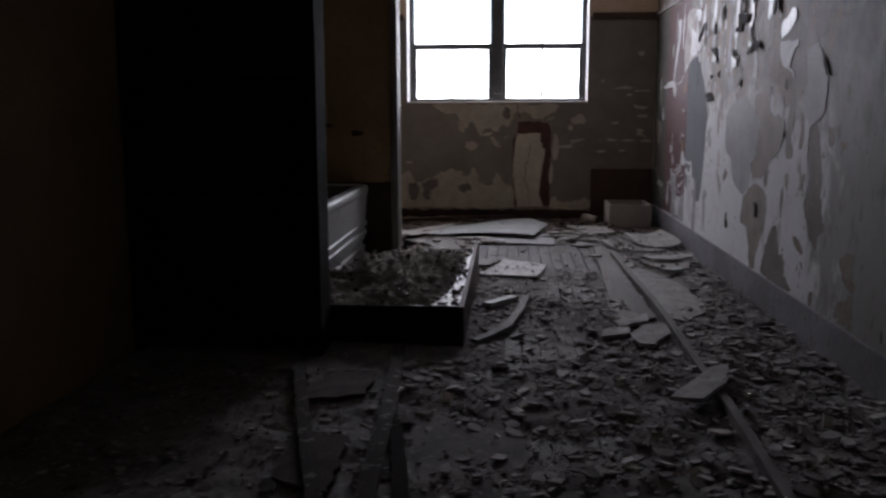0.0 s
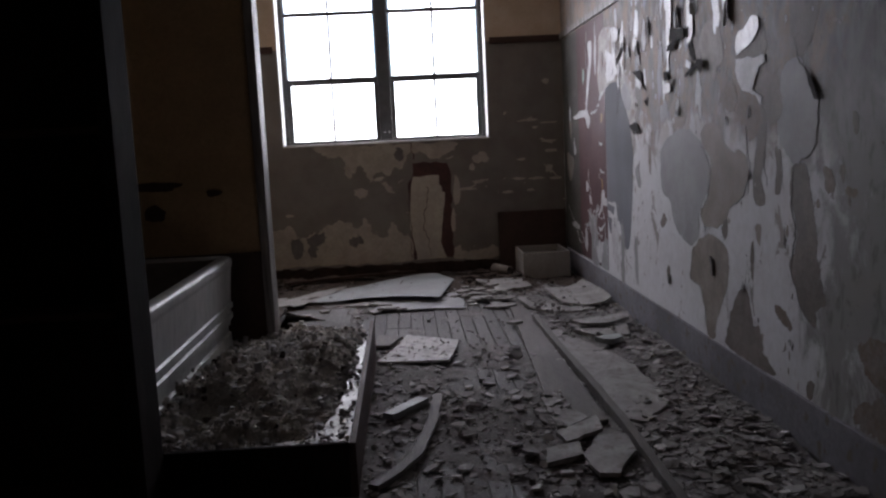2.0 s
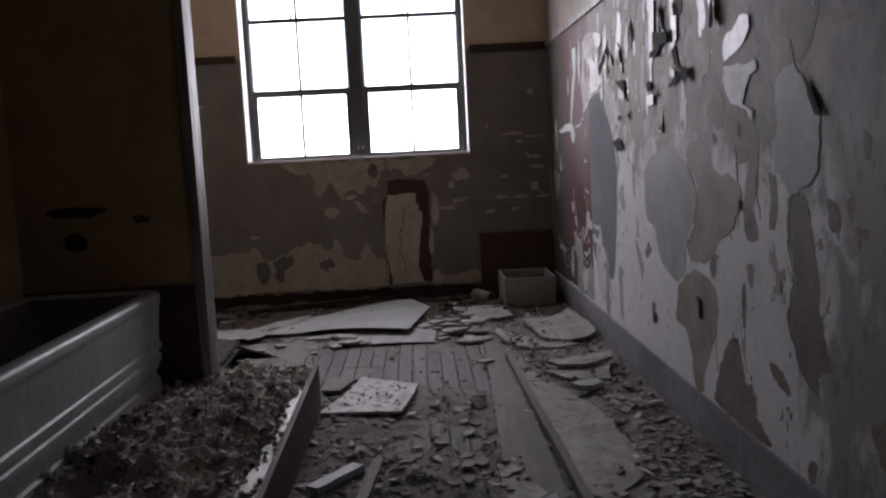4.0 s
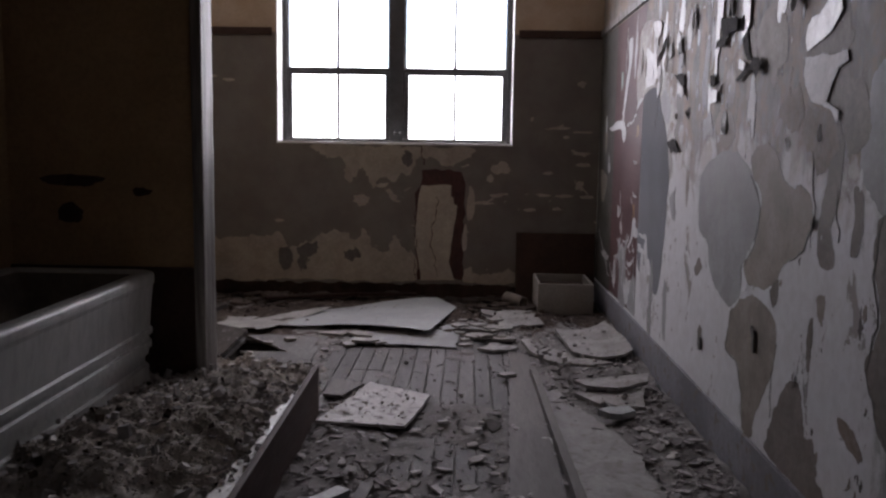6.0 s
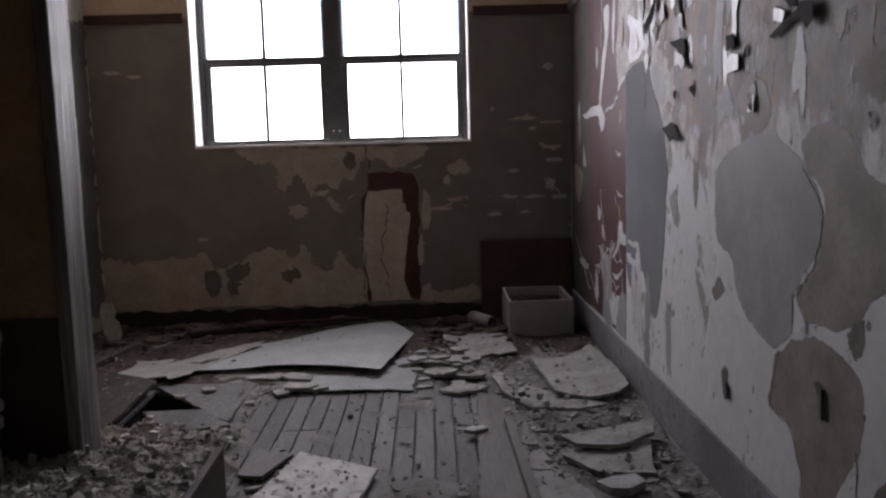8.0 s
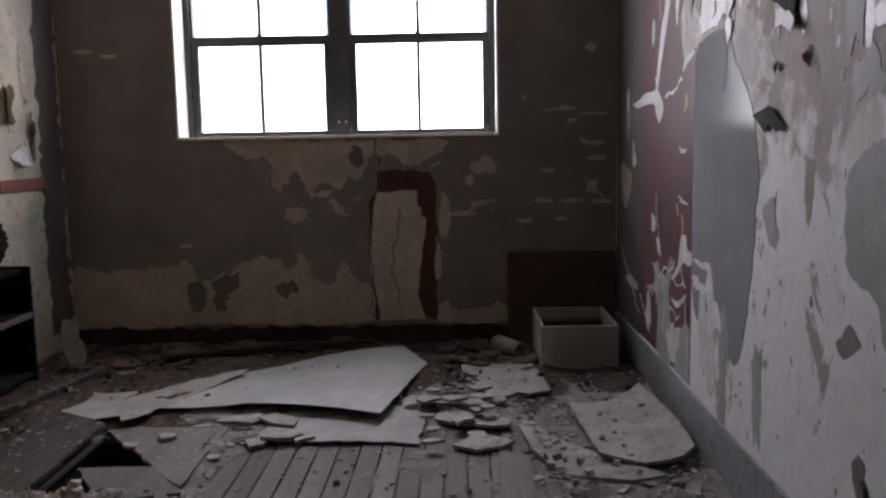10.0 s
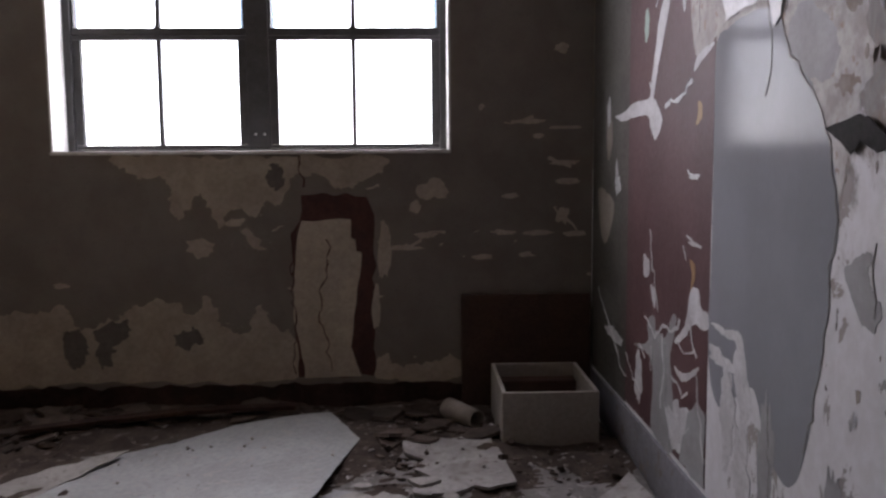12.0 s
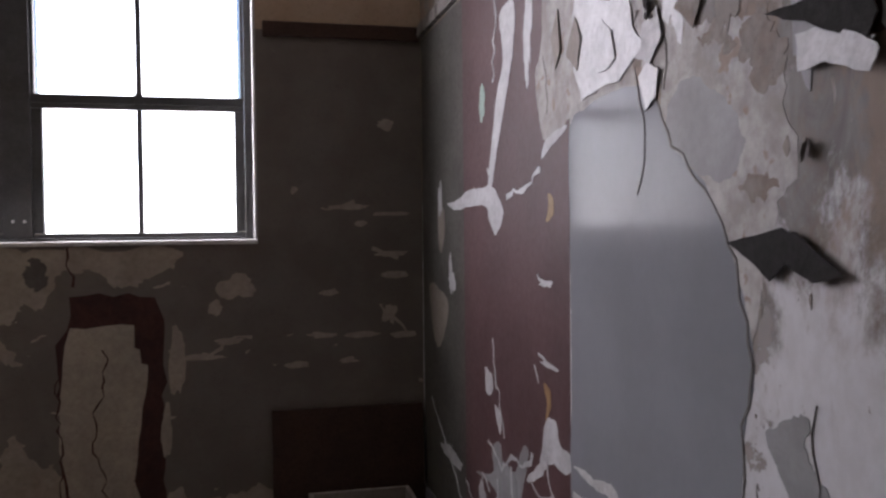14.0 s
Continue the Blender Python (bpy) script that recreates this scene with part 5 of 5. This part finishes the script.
    for v in bm.verts:
        if v.co.z > 0.1:
            v.co.z += 0.03 * max(0, (v.co.y - 4.0) / 1.6)
    p("side_panel", bm, "redbrown", "dark red-brown stained side panel")
    p("rim", plate([(-0.935, 3.961), (-0.0955, 3.961), (-0.0955, 5.70), (-0.12, 5.55), (-0.14, 5.2), (-0.125, 5.0), (-0.15, 4.7), (-0.16, 4.4), (-0.2, 4.15), (-0.28, 4.03), (-0.5, 3.99), (-0.75, 3.985), (-0.935, 3.98)], 0.012, lambda x, y: 0.184 + 0.012 * (y - 3.96) + 0.004 * math.sin(9 * y), 0.014, 1, 3), "sill", "pale chipped rim")
    p("bottom", boxes((-0.94, -0.096, 3.96, 5.64, 0.0, 0.02)), "black")
    return tray


build_tray()


def mound(x, y):
    a = 0.20 + 0.05 * math.exp(-((x + 0.62) / 0.24) ** 2 - ((y - 4.9) / 0.45) ** 2)
    a += 0.05 * math.exp(-((x + 0.45) / 0.12) ** 2 - ((y - 4.5) / 0.16) ** 2) + 0.05 * math.exp(-((x + 0.33) / 0.12) ** 2 - ((y - 5.2) / 0.2) ** 2) - 0.05 * math.exp(-((x + 0.93) / 0.1) ** 2)
    a -= 0.10 * math.exp(-((x + 0.72) / 0.1) ** 2 - ((y - 4.45) / 0.15) ** 2)
    a *= 1 - 0.22 * min(1.0, max(0.0, (y - 5.0) / 0.8))
    if y > 5.6:
        a *= max(0.0, 1 - (y - 5.6) / 1.15) ** 0.7
        a *= max(0.0, min(1.0, (-0.1 - x) / 0.22)) if y > 5.84 else 1.0
    if x > -0.24:
        a -= 0.03 * (x + 0.24) / 0.14
    if y < 4.12:
        a -= 0.045 * (4.12 - y) / 0.15
    return a + 0.05 * fbm(x, y, 4.6, 9.0) + 0.026 * fbm(x, y, 13, 2.0) - 0.002


stuff("debris_mound", height_mesh("debris_mound", -0.99, -0.10, 3.963, 6.75, 0.014, mound), "mound", "mounded brown and grey debris in the low box", "debris")


def in_mound(r):
    x, y = r.uniform(-0.97, -0.11), r.uniform(3.98, 6.75)
    if y > 5.84 and x > -0.2:
        return None
    return x, y


flakes("mound_scraps", 15000, in_mound, (0.003, 0.018), mound, 7, "fibre", "torn brown scraps and crumbs on the mound", 14, 0.3, 2.0, 0.3)
flakes("mound_scraps", 160, in_mound, (0.012, 0.04), mound, 9, "dirt", "dark brown rotten lumps on the mound", 26, 0.4, 2.0, 0.5)
flakes("mound_scraps", 800, in_mound, (0.012, 0.06), mound, 8, "shard", "pale plaster scraps on the mound", 14, 0.22, 2.4, 0.2)


def on_rim(r):
    return (r.uniform(-0.2, -0.1), r.uniform(4.0, 5.7)) if r.random() < 0.55 else (r.uniform(-0.92, -0.1), r.uniform(3.965, 4.05))


flakes("rim_scraps", 330, on_rim, (0.004, 0.034), lambda x, y: 0.196 + 0.012 * (y - 3.96), 10, "rubble", "crumbs spilled over the rim of the box", 15, 0.3, 2.0, 0.3)


# built-in shelves before the stall
def build_shelves():
    s = empty("shelf_unit", "tall near-black shelf unit, empty, closing off the tub stall", "shelf unit", at=(-1.22, 3.6, 0))
    o = Matrix.Translation((1.22, -3.6, 0))

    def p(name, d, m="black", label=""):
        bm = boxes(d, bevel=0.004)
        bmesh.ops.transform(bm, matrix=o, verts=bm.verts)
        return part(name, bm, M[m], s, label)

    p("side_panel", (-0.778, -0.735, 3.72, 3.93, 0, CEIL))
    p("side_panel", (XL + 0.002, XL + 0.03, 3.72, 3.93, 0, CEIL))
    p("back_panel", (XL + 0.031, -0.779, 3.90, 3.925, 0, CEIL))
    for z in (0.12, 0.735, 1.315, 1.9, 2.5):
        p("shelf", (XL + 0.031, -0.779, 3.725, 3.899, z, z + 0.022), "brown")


build_shelves()


# ---------------------------------------------------------------- loose things
def lying(name, outline, thick, z, material, label, category, lift=None, rough=0.006, cuts=1, seed=0, group=""):
    cx = sum(p[0] for p in outline) / len(outline)
    cy = sum(p[1] for p in outline) / len(outline)
    bm = plate([(x - cx, y - cy) for x, y in outline], thick, (lambda x, y: lift(x + cx, y + cy)) if lift else None, rough, cuts, seed)
    ob = thing(name, bm, M[material], label, category, group)
    ob.location = (cx, cy, z)
    return ob


lying("fallen_sheet", [(-0.64, 7.63), (-0.27, 7.70), (0.36, 7.47), (0.53, 8.36), (0.37, 8.72), (-0.05, 8.62), (-0.44, 8.28)], 0.004, 0.034, "sheet", "large pale fallen ceiling sheet, bent, on rubble", "sheet",
      lambda x, y: 0.03 * math.exp(-((x + 0.15) / 0.35) ** 2) * max(0, (8.6 - y)) + 0.02 * math.sin(x * 5), 0.004, 2, 1)
lying("under_sheet", [(-0.14, 7.28), (0.1, 7.24), (0.3, 7.25), (0.54, 7.22), (0.575, 7.85), (0.1, 7.95), (-0.1, 7.7)], 0.005, 0.012, "grey", "grey plaster sheet under the fallen one", "sheet", lambda x, y: 0.004 * math.sin(9 * x), 0.014, 1, 2)
lying("torn_board", [(-1.02, 7.33), (-0.9, 7.41), (-0.78, 7.49), (-0.74, 7.41), (-0.66, 7.53), (-0.60, 7.80), (-0.40, 8.25), (-0.65, 8.08), (-0.73, 7.99), (-0.89, 7.78), (-0.85, 7.91), (-0.95, 7.89), (-1.08, 7.91), (-1.05, 7.79), (-1.09, 7.59)], 0.004, 0.042, "tornsheet", "torn pale board with ragged edges on the rubble", "board", lambda x, y: 0.03 * max(0, 7.6 - y) + 0.008 * math.sin(7 * y), 0.016, 1, 3)
lying("speckled_board", [(0.11, 6.34), (0.43, 6.15), (0.34, 5.65), (-0.06, 5.70)], 0.014, 0.020, "tile", "square speckled white board, chipped, flat on the floor", "board", lambda x, y: 0.012 * (x - 0.2) * 0 + 0.006 * math.sin(6 * y), 0.004, 1, 4)
lying("plaster_slab", [(1.18, 7.55), (1.38, 7.64), (1.55, 7.86), (1.59, 7.3), (1.58, 7.0), (1.52, 6.93), (1.37, 6.89), (1.22, 6.97)], 0.013, 0.02, "slab", "curved grey plaster slab beside the wall", "slab", lambda x, y: 0.02 * ((x - 1.38) / 0.2) ** 2 + 0.022 + 0.05 * max(0.0, x - 1.5), 0.004, 2, 5, "plaster slabs by the wall")
lying("plaster_slab", [(0.95, 7.38), (1.02, 7.36), (1.18, 7.1), (1.43, 6.80), (1.3, 6.77), (1.08, 6.86), (0.98, 7.1)], 0.016, 0.012, "slab", "crescent of curled plaster before the slab", "slab", lambda x, y: 0.06 * abs(x - 1.12), 0.004, 1, 6, "plaster slabs by the wall")
lying("plaster_slab", [(1.15, 6.33), (1.35, 6.42), (1.57, 6.50), (1.53, 6.34), (1.36, 6.22), (1.2, 6.24)], 0.018, 0.05, "slab", "curled grey plaster slab on a stack", "slab", lambda x, y: 0.12 * ((x - 1.36) ** 2), 0.006, 1, 7, "plaster slabs by the wall")
lying("plaster_slab", [(1.14, 6.20), (1.3, 6.3), (1.5, 6.3), (1.45, 5.99), (1.25, 6.02)], 0.02, 0.02, "slab", "dusty plaster slab under the stack", "slab", lambda x, y: 0.10 * ((x - 1.3) ** 2), 0.008, 1, 8, "plaster slabs by the wall")
lying("plaster_chunk", [(1.21, 5.89), (1.27, 5.93), (1.36, 5.95), (1.38, 5.88), (1.31, 5.82), (1.25, 5.83)], 0.03, 0.03, "sheet", "white plaster chunk with a dark underside", "chunk", None, 0.006, 0, 9)
lying("plaster_slab", [(0.71, 4.36), (0.80, 4.44), (0.91, 4.53), (0.90, 4.36), (0.73, 4.25)], 0.016, 0.03, "slab", "broken pale plaster slab leaning on the plank", "slab", lambda x, y: 0.03 * (x - 0.7), 0.006, 1, 10, "broken slabs by the plank")
lying("plaster_slab", [(0.62, 4.05), (0.64, 4.20), (0.78, 4.26), (0.77, 4.12)], 0.022, 0.02, "slab", "rectangular plaster chip", "slab", None, 0.004, 0, 11, "broken slabs by the plank")
lying("plaster_slab", [(0.77, 4.12), (0.87, 4.30), (0.975, 4.29), (0.97, 4.11), (0.86, 3.91), (0.79, 3.93)], 0.018, 0.02, "slab", "broken plaster slab against the plank", "slab", lambda x, y: 0.05 * (x - 0.72), 0.008, 1, 12, "broken slabs by the plank")
lying("plaster_slab", [(0.73, 4.90), (0.78, 4.97), (0.83, 4.80), (0.89, 4.59), (0.78, 4.48), (0.73, 4.63)], 0.012, 0.012, "slab", "long pale plaster shard", "slab", None, 0.008, 0, 13, "broken slabs by the plank")
lying("plaster_slab", [(0.78, 3.07), (0.90, 3.26), (1.03, 3.46), (1.10, 3.47), (1.03, 3.23), (0.90, 3.04)], 0.016, 0.055, "slab", "grey slab tipped over the fallen rail", "slab", lambda x, y: 0.05 * (x - 0.78) - 0.005, 0.005, 1, 14, "broken slabs by the plank")
lying("plaster_slab", [(0.71, 8.34), (0.80, 8.44), (0.92, 8.40), (1.06, 8.50), (1.12, 8.1), (1.135, 7.86), (1.03, 7.83), (0.98, 7.87), (0.90, 7.80), (0.82, 7.79), (0.83, 7.95), (0.76, 8.02), (0.80, 8.14), (0.72, 8.2)], 0.012, 0.022, "slab", "pale torn plaster sheet beside the fallen one", "slab", lambda x, y: 0.008 * math.sin(12 * x), 0.006, 0, 15)
for i, (x, y, s) in enumerate(((0.67, 7.77, 0.15), (0.69, 7.52, 0.17), (0.86, 7.42, 0.14), (0.80, 7.23, 0.20), (0.78, 7.70, 0.10), (0.76, 7.60, 0.09), (0.80, 7.84, 0.10), (0.88, 7.76, 0.08), (0.82, 7.50, 0.08), (-0.26, 7.54, 0.16), (-0.09, 7.50, 0.17), (-0.03, 7.29, 0.13), (-0.12, 7.24, 0.12), (0.06, 7.27, 0.09), (-0.50, 7.28, 0.09), (-0.25, 7.08, 0.06), (-0.62, 7.20, 0.06), (0.82, 6.55, 0.09), (-0.40, 7.45, 0.07))):
    lying("plaster_chip", [(x + a - x, y + b - y) for a, b in blob(x, y, s * 0.55, s * 0.42, i + 200, 0.4, 7)], 0.014, 0.008 + 0.008 * (i % 3), "tornsheet" if i % 3 else "slab", "pale broken plaster chip on the boards", "plaster chip", None, 0, 0, i, "plaster chips")
rnd = random.Random(77)
for i in range(18):
    x, y, s = rnd.uniform(0.54, 0.84), rnd.uniform(7.1, 7.8), rnd.uniform(0.05, 0.12)
    lying("plaster_chip", blob(x, y, s * 0.55, s * 0.42, i + 260, 0.4, 7), 0.012, 0.008 + 0.004 * i, "tornsheet", "pale broken plaster chip in a loose pile", "plaster chip", None, 0, 0, i, "plaster chips")
lying("cardboard_scrap", [(-0.10, 6.14), (0.0, 6.12), (0.08, 6.34), (-0.08, 6.42)], 0.016, 0.01, "wood", "brown dusty block beside the low box", "block", None, 0.006, 0, 31)


def beam(name, pts, w, h, z, material, label, category, seed=0):
    """A lath following a few points on the floor."""
    left, right = [], []
    for i, (x, y) in enumerate(pts):
        a, b = pts[max(0, i - 1)], pts[min(len(pts) - 1, i + 1)]
        dx, dy = b[0] - a[0], b[1] - a[1]
        k = math.hypot(dx, dy)
        left.append((x - dy / k * w / 2, y + dx / k * w / 2))
        right.append((x + dy / k * w / 2, y - dx / k * w / 2))
    return lying(name, left + right[::-1], h, z, material, label, category, lambda x, y: 0.004 * math.sin(3 * y), 0.002, 0, seed)


lying("wide_plank", [(0.86, 7.12), (0.965, 7.05), (0.965, 4.55), (0.74, 4.5)], 0.018, 0.004, "wood", "wide dusty grey plank lying on the boards", "plank", None, 0.003, 0, 41)
lying("plaster_sheet", [(1.005, 6.5), (1.12, 6.15), (1.3, 5.5), (1.33, 4.8), (1.12, 4.5), (1.01, 4.6)], 0.010, 0.008, "slab", "flat dusty plaster sheet beside the rail", "sheet", None, 0.012, 0, 42)
beam("fallen_rail", [(0.968, 6.62), (0.985, 5.8), (1.0, 5.07), (1.01, 4.4), (1.0, 3.6), (0.995, 3.0), (0.965, 2.2)], 0.035, 0.045, 0.012, "wood", "long narrow wooden rail fallen along the room", "rail", 43)
beam("bent_strip", [(0.255, 5.0), (0.215, 4.62), (0.14, 4.24), (0.06, 4.08), (-0.02, 3.96)], 0.045, 0.02, 0.02, "wood", "bent grey wooden strip beside the low box", "strip", 44)
beam("lath", [(-0.77, 3.42), (-0.60, 2.8), (-0.38, 2.05)], 0.05, 0.022, 0.03, "dirtyplank", "dusty wooden lath on the floor", "lath", 45)
beam("lath", [(-0.37, 3.78), (-0.30, 2.95), (-0.255, 2.05)], 0.06, 0.022, 0.03, "dirtyplank", "dusty wooden lath on the floor", "lath", 46)
beam("lath", [(-0.25, 2.75), (-0.19, 2.4), (-0.13, 2.0)], 0.05, 0.02, 0.02, "black", "dark lath beside the others", "lath", 47)
beam("splinter", [(0.02, 4.71), (0.18, 4.93)], 0.06, 0.03, 0.02, "sheet", "pale splintered board end", "splinter", 48)
lying("plaster_slab", [(-0.68, 3.0), (-0.42, 3.1), (-0.42, 3.4), (-0.62, 3.38)], 0.018, 0.02, "dirt", "dusty slab between the laths", "slab", None, 0.012, 0, 49)
lying("plaster_slab", [(-0.58, 2.3), (-0.38, 2.2), (-0.40, 2.65), (-0.6, 2.7)], 0.018, 0.018, "dirt", "dusty slab between the laths", "slab", None, 0.012, 0, 50)
lying("plaster_slab", [(-0.25, 2.1), (0.25, 2.1), (0.2, 2.8), (-0.2, 2.85)], 0.012, 0.006, "dust", "flat dust-covered sheet on the floor", "slab", None, 0.012, 0, 51)


# loose boards round a gap in the floor beyond the post
def build_gap_boards():
    t = empty("loose_boards", "loose dusty boards round a black gap in the floor", "board", at=(-0.72, 6.75, 0))

    def flat(name, pts, m, z, th, label="", tip=0.0):
        bm = plate([(x + 0.72, y - 6.75) for x, y in pts], th, lambda x, y: z + tip * y, 0.006, 0, len(name))
        part(name, bm, M[m], t, label)

    flat("plank", [(-1.11, 7.56), (-1.08, 7.05), (-0.90, 6.62), (-0.81, 6.64), (-0.79, 6.85), (-0.79, 7.36)], "dirtyplank", 0.030, 0.018, "grey dusty plank, lifted", 0.03)
    flat("short_board", [(-0.73, 6.955), (-0.44, 6.965), (-0.26, 6.72), (-0.52, 6.66)], "board", 0.012, 0.016, "broken end of a floorboard")
    flat("broken_edge", [(-0.365, 6.87), (-0.29, 6.80), (-0.28, 7.42), (-0.72, 7.44), (-0.80, 7.40), (-0.58, 7.15)], "board", 0.006, 0.014, "splintered floor edge")


build_gap_boards()


def build_carton():
    c = empty("open_box", "off-white open-topped box on the rubble by the corner", "box", at=(1.335, 8.52, 0))
    hx, y0, y1, h, t = 0.205, -0.20, 0.33, 0.245, 0.018
    part("front_panel", boxes((-hx, hx, y0, y0 + t, 0, h), bevel=0.004), M["box"], c)
    part("back_panel", boxes((-hx, hx, y1 - t, y1, 0, h), bevel=0.004), M["box"], c)
    part("side_panel", boxes((-hx, -hx + t, y0 + t + 0.001, y1 - t - 0.001, 0, h), bevel=0.003), M["box"], c)
    part("side_panel", boxes((hx - t, hx, y0 + t + 0.001, y1 - t - 0.001, 0, h), bevel=0.003), M["box"], c)
    part("bottom", boxes((-hx + t, hx - t, y0 + t, y1 - t, 0.01, 0.03)), M["brown"], c)
    part("inner_step", boxes((-hx + t + 0.002, hx - t - 0.002, y1 - 0.12, y1 - t - 0.002, 0.03, h - 0.06), bevel=0.004), M["brown"], c, "dark brown step inside the box")


build_carton()
bm = boxes((-0.32, 0.315, -0.012, 0.012, 0, 0.56), bevel=0.003)
ob = thing("leaning_board", bm, M["brown"], "dark brown board leaning against the end wall behind the box", "board")
ob.matrix_world = pose(1.315, 8.93, 0.0, -5, 0, 0)

bm = bmesh.new()
bmesh.ops.create_cone(bm, cap_ends=False, segments=20, radius1=0.05, radius2=0.042, depth=0.22)
bmesh.ops.solidify(bm, geom=bm.faces[:], thickness=0.006)
ob = thing("cardboard_tube", bm, M["taupe"], "dirty pale open tube lying beside the box", "tube", smooth=True)
ob.matrix_world = pose(0.98, 8.64, 0.062, 90, 0, 32)

# black clutter against the left wall beyond the post
def clump(seed, s):
    bm = bmesh.new()
    bmesh.ops.create_icosphere(bm, subdivisions=4, radius=1.0)
    for v in bm.verts:
        k = 1 + 0.35 * noise.noise(v.co * 1.3 + Vector((seed, 0, 0))) + 0.22 * noise.noise(v.co * 3.4 + Vector((0, seed, 0))) + 0.1 * noise.noise(v.co * 9) + 0.16 * abs(noise.noise(v.co * 5.5 + Vector((seed, seed, 0))))
        v.co = Vector((v.co.x * s[0], v.co.y * s[1], max(-0.98, v.co.z) * s[2])) * k
    z = min(v.co.z for v in bm.verts)
    for v in bm.verts:
        v.co.z -= z
    return bm




def build_cabinet():
    c = empty("wrecked_cabinet", "wrecked black cabinet without doors, against the cream wall", "cabinet", at=(-1.57, 8.0, 0))
    for name, d, m in (("side_panel", (-0.085, 0.075, 0.19, 0.21, 0.0, 0.62), "deep_black"), ("side_panel", (-0.085, 0.075, -0.35, -0.33, 0.0, 0.80), "deep_black"), ("back_panel", (-0.085, -0.070, -0.33, 0.19, 0.0, 0.82), "deep_black"),
                       ("shelf", (-0.070, 0.07, -0.33, 0.19, 0.36, 0.38), "black"), ("bottom", (-0.070, 0.07, -0.33, 0.19, 0.05, 0.07), "black"), ("top", (-0.070, 0.08, -0.33, 0.10, 0.60, 0.622), "deep_black")):
        part(name, boxes(d, bevel=0.003), M[m], c)
    part("front_edge", boxes((0.071, 0.079, -0.33, 0.19, 0.355, 0.385), bevel=0.002), M["darkpaint"], c, "worn shelf edge")


build_cabinet()
ob = thing("crumpled_cloth", clump(3, (0.07, 0.16, 0.12)), M["deep_black"], "black crumpled cloth lying on the wrecked cabinet", "cloth", smooth=True)
ob.location = (-1.57, 7.92, 0.622)
bm = plate(blob(0, 0.14, 0.06, 0.135, 41, 0.3, 14), 0.004, lambda x, y: 0.25 * (x ** 2), 0.0, 1, 3)
ob = thing("leaning_scrap", bm, M["tornsheet"], "curled pale scrap of board leaning by the corner", "scrap")
ob.matrix_world = pose(-1.44, 8.50, 0.0, 78, 0, 18)
beam("lath", [(-1.45, 7.3), (-1.3, 7.8), (-1.2, 8.3)], 0.05, 0.03, 0.03, "dirtyplank", "dirty lath beside the wrecked cabinet", "lath", 61)
beam("lath", [(-0.95, 8.5), (-0.3, 8.75), (0.2, 8.8)], 0.06, 0.02, 0.05, "rotten", "dark lath on rubble under the window", "lath", 62)


flakes("sheet_crumbs", 90, lambda r: (r.uniform(-0.02, 0.36), r.uniform(5.72, 6.2)), (0.005, 0.022), lambda x, y: 0.038, 21, "fibre", "dark crumbs on the speckled board", 20, 0.3, 2.2, 0.4)
flakes("sheet_crumbs", 50, lambda r: (r.uniform(-0.5, 0.45), r.uniform(7.7, 8.4)), (0.004, 0.016), lambda x, y: 0.055, 22, "fibre", "dark crumbs on the fallen sheet", 20, 0.3, 2.2, 0.4)
flakes("sheet_crumbs", 300, lambda r: (r.uniform(1.0, 1.58), r.uniform(5.9, 7.7)), (0.006, 0.04), lambda x, y: 0.05, 23, "rubble", "grit on the plaster slabs", 20, 0.25, 2.2, 0.3)


# ---------------------------------------------------------------- floor boards
def lay_boards():
    w, gap, r = 0.0855, 0.005, random.Random(5)
    meshes = {}
    for length in (0.35, 0.7, 1.4, 2.1, 2.8, 3.5):
        bm = bmesh.new()
        x, y = (w - gap) / 2, length / 2 - 0.002
        top = [bm.verts.new(p) for p in ((-x + 0.003, -y, 0), (x - 0.003, -y, 0), (x - 0.003, y, 0), (-x + 0.003, y, 0))]
        mid = [bm.verts.new(p) for p in ((-x, -y, -0.003), (x, -y, -0.003), (x, y, -0.003), (-x, y, -0.003))]
        low = [bm.verts.new(p) for p in ((-x, -y, -0.022), (x, -y, -0.022), (x, y, -0.022), (-x, y, -0.022))]
        bm.faces.new(top)
        for a, b in ((top, mid), (mid, low)):
            for i in range(4):
                bm.faces.new((a[i], b[i], b[(i + 1) % 4], a[(i + 1) % 4]))
        meshes[length] = mesh_of("floorboard", bm, M["board"])
    x = XL + w / 2
    while x < XR - w / 2 + 0.02:
        y, first = YB - 0.1, r.choice((0.7, 1.4, 2.1))
        broken = gx0 < x < gx1
        cut = [3.5, 3.5, 1.4, 1.4, 0.35]
        if broken:
            y = gy0 - 8.4
        while y < YW:
            length, first = first or r.choice((1.4, 2.1, 2.8, 3.5)), 0
            if broken and cut:
                length = cut.pop(0)
                y = gy1 if len(cut) == 1 else y
            elif y + length > YW + 0.3:
                length = max([k for k in meshes if y + k <= YW + 0.3] or [0.35])
            ob = new("floorboard", meshes[length])
            ob.parent = floor
            ob.location = (x, y + length / 2, r.uniform(-0.002, 0.001))
            ob.rotation_euler = (0, radians(r.uniform(-0.6, 0.6)), 0)
            y += length
        x += w


lay_boards()
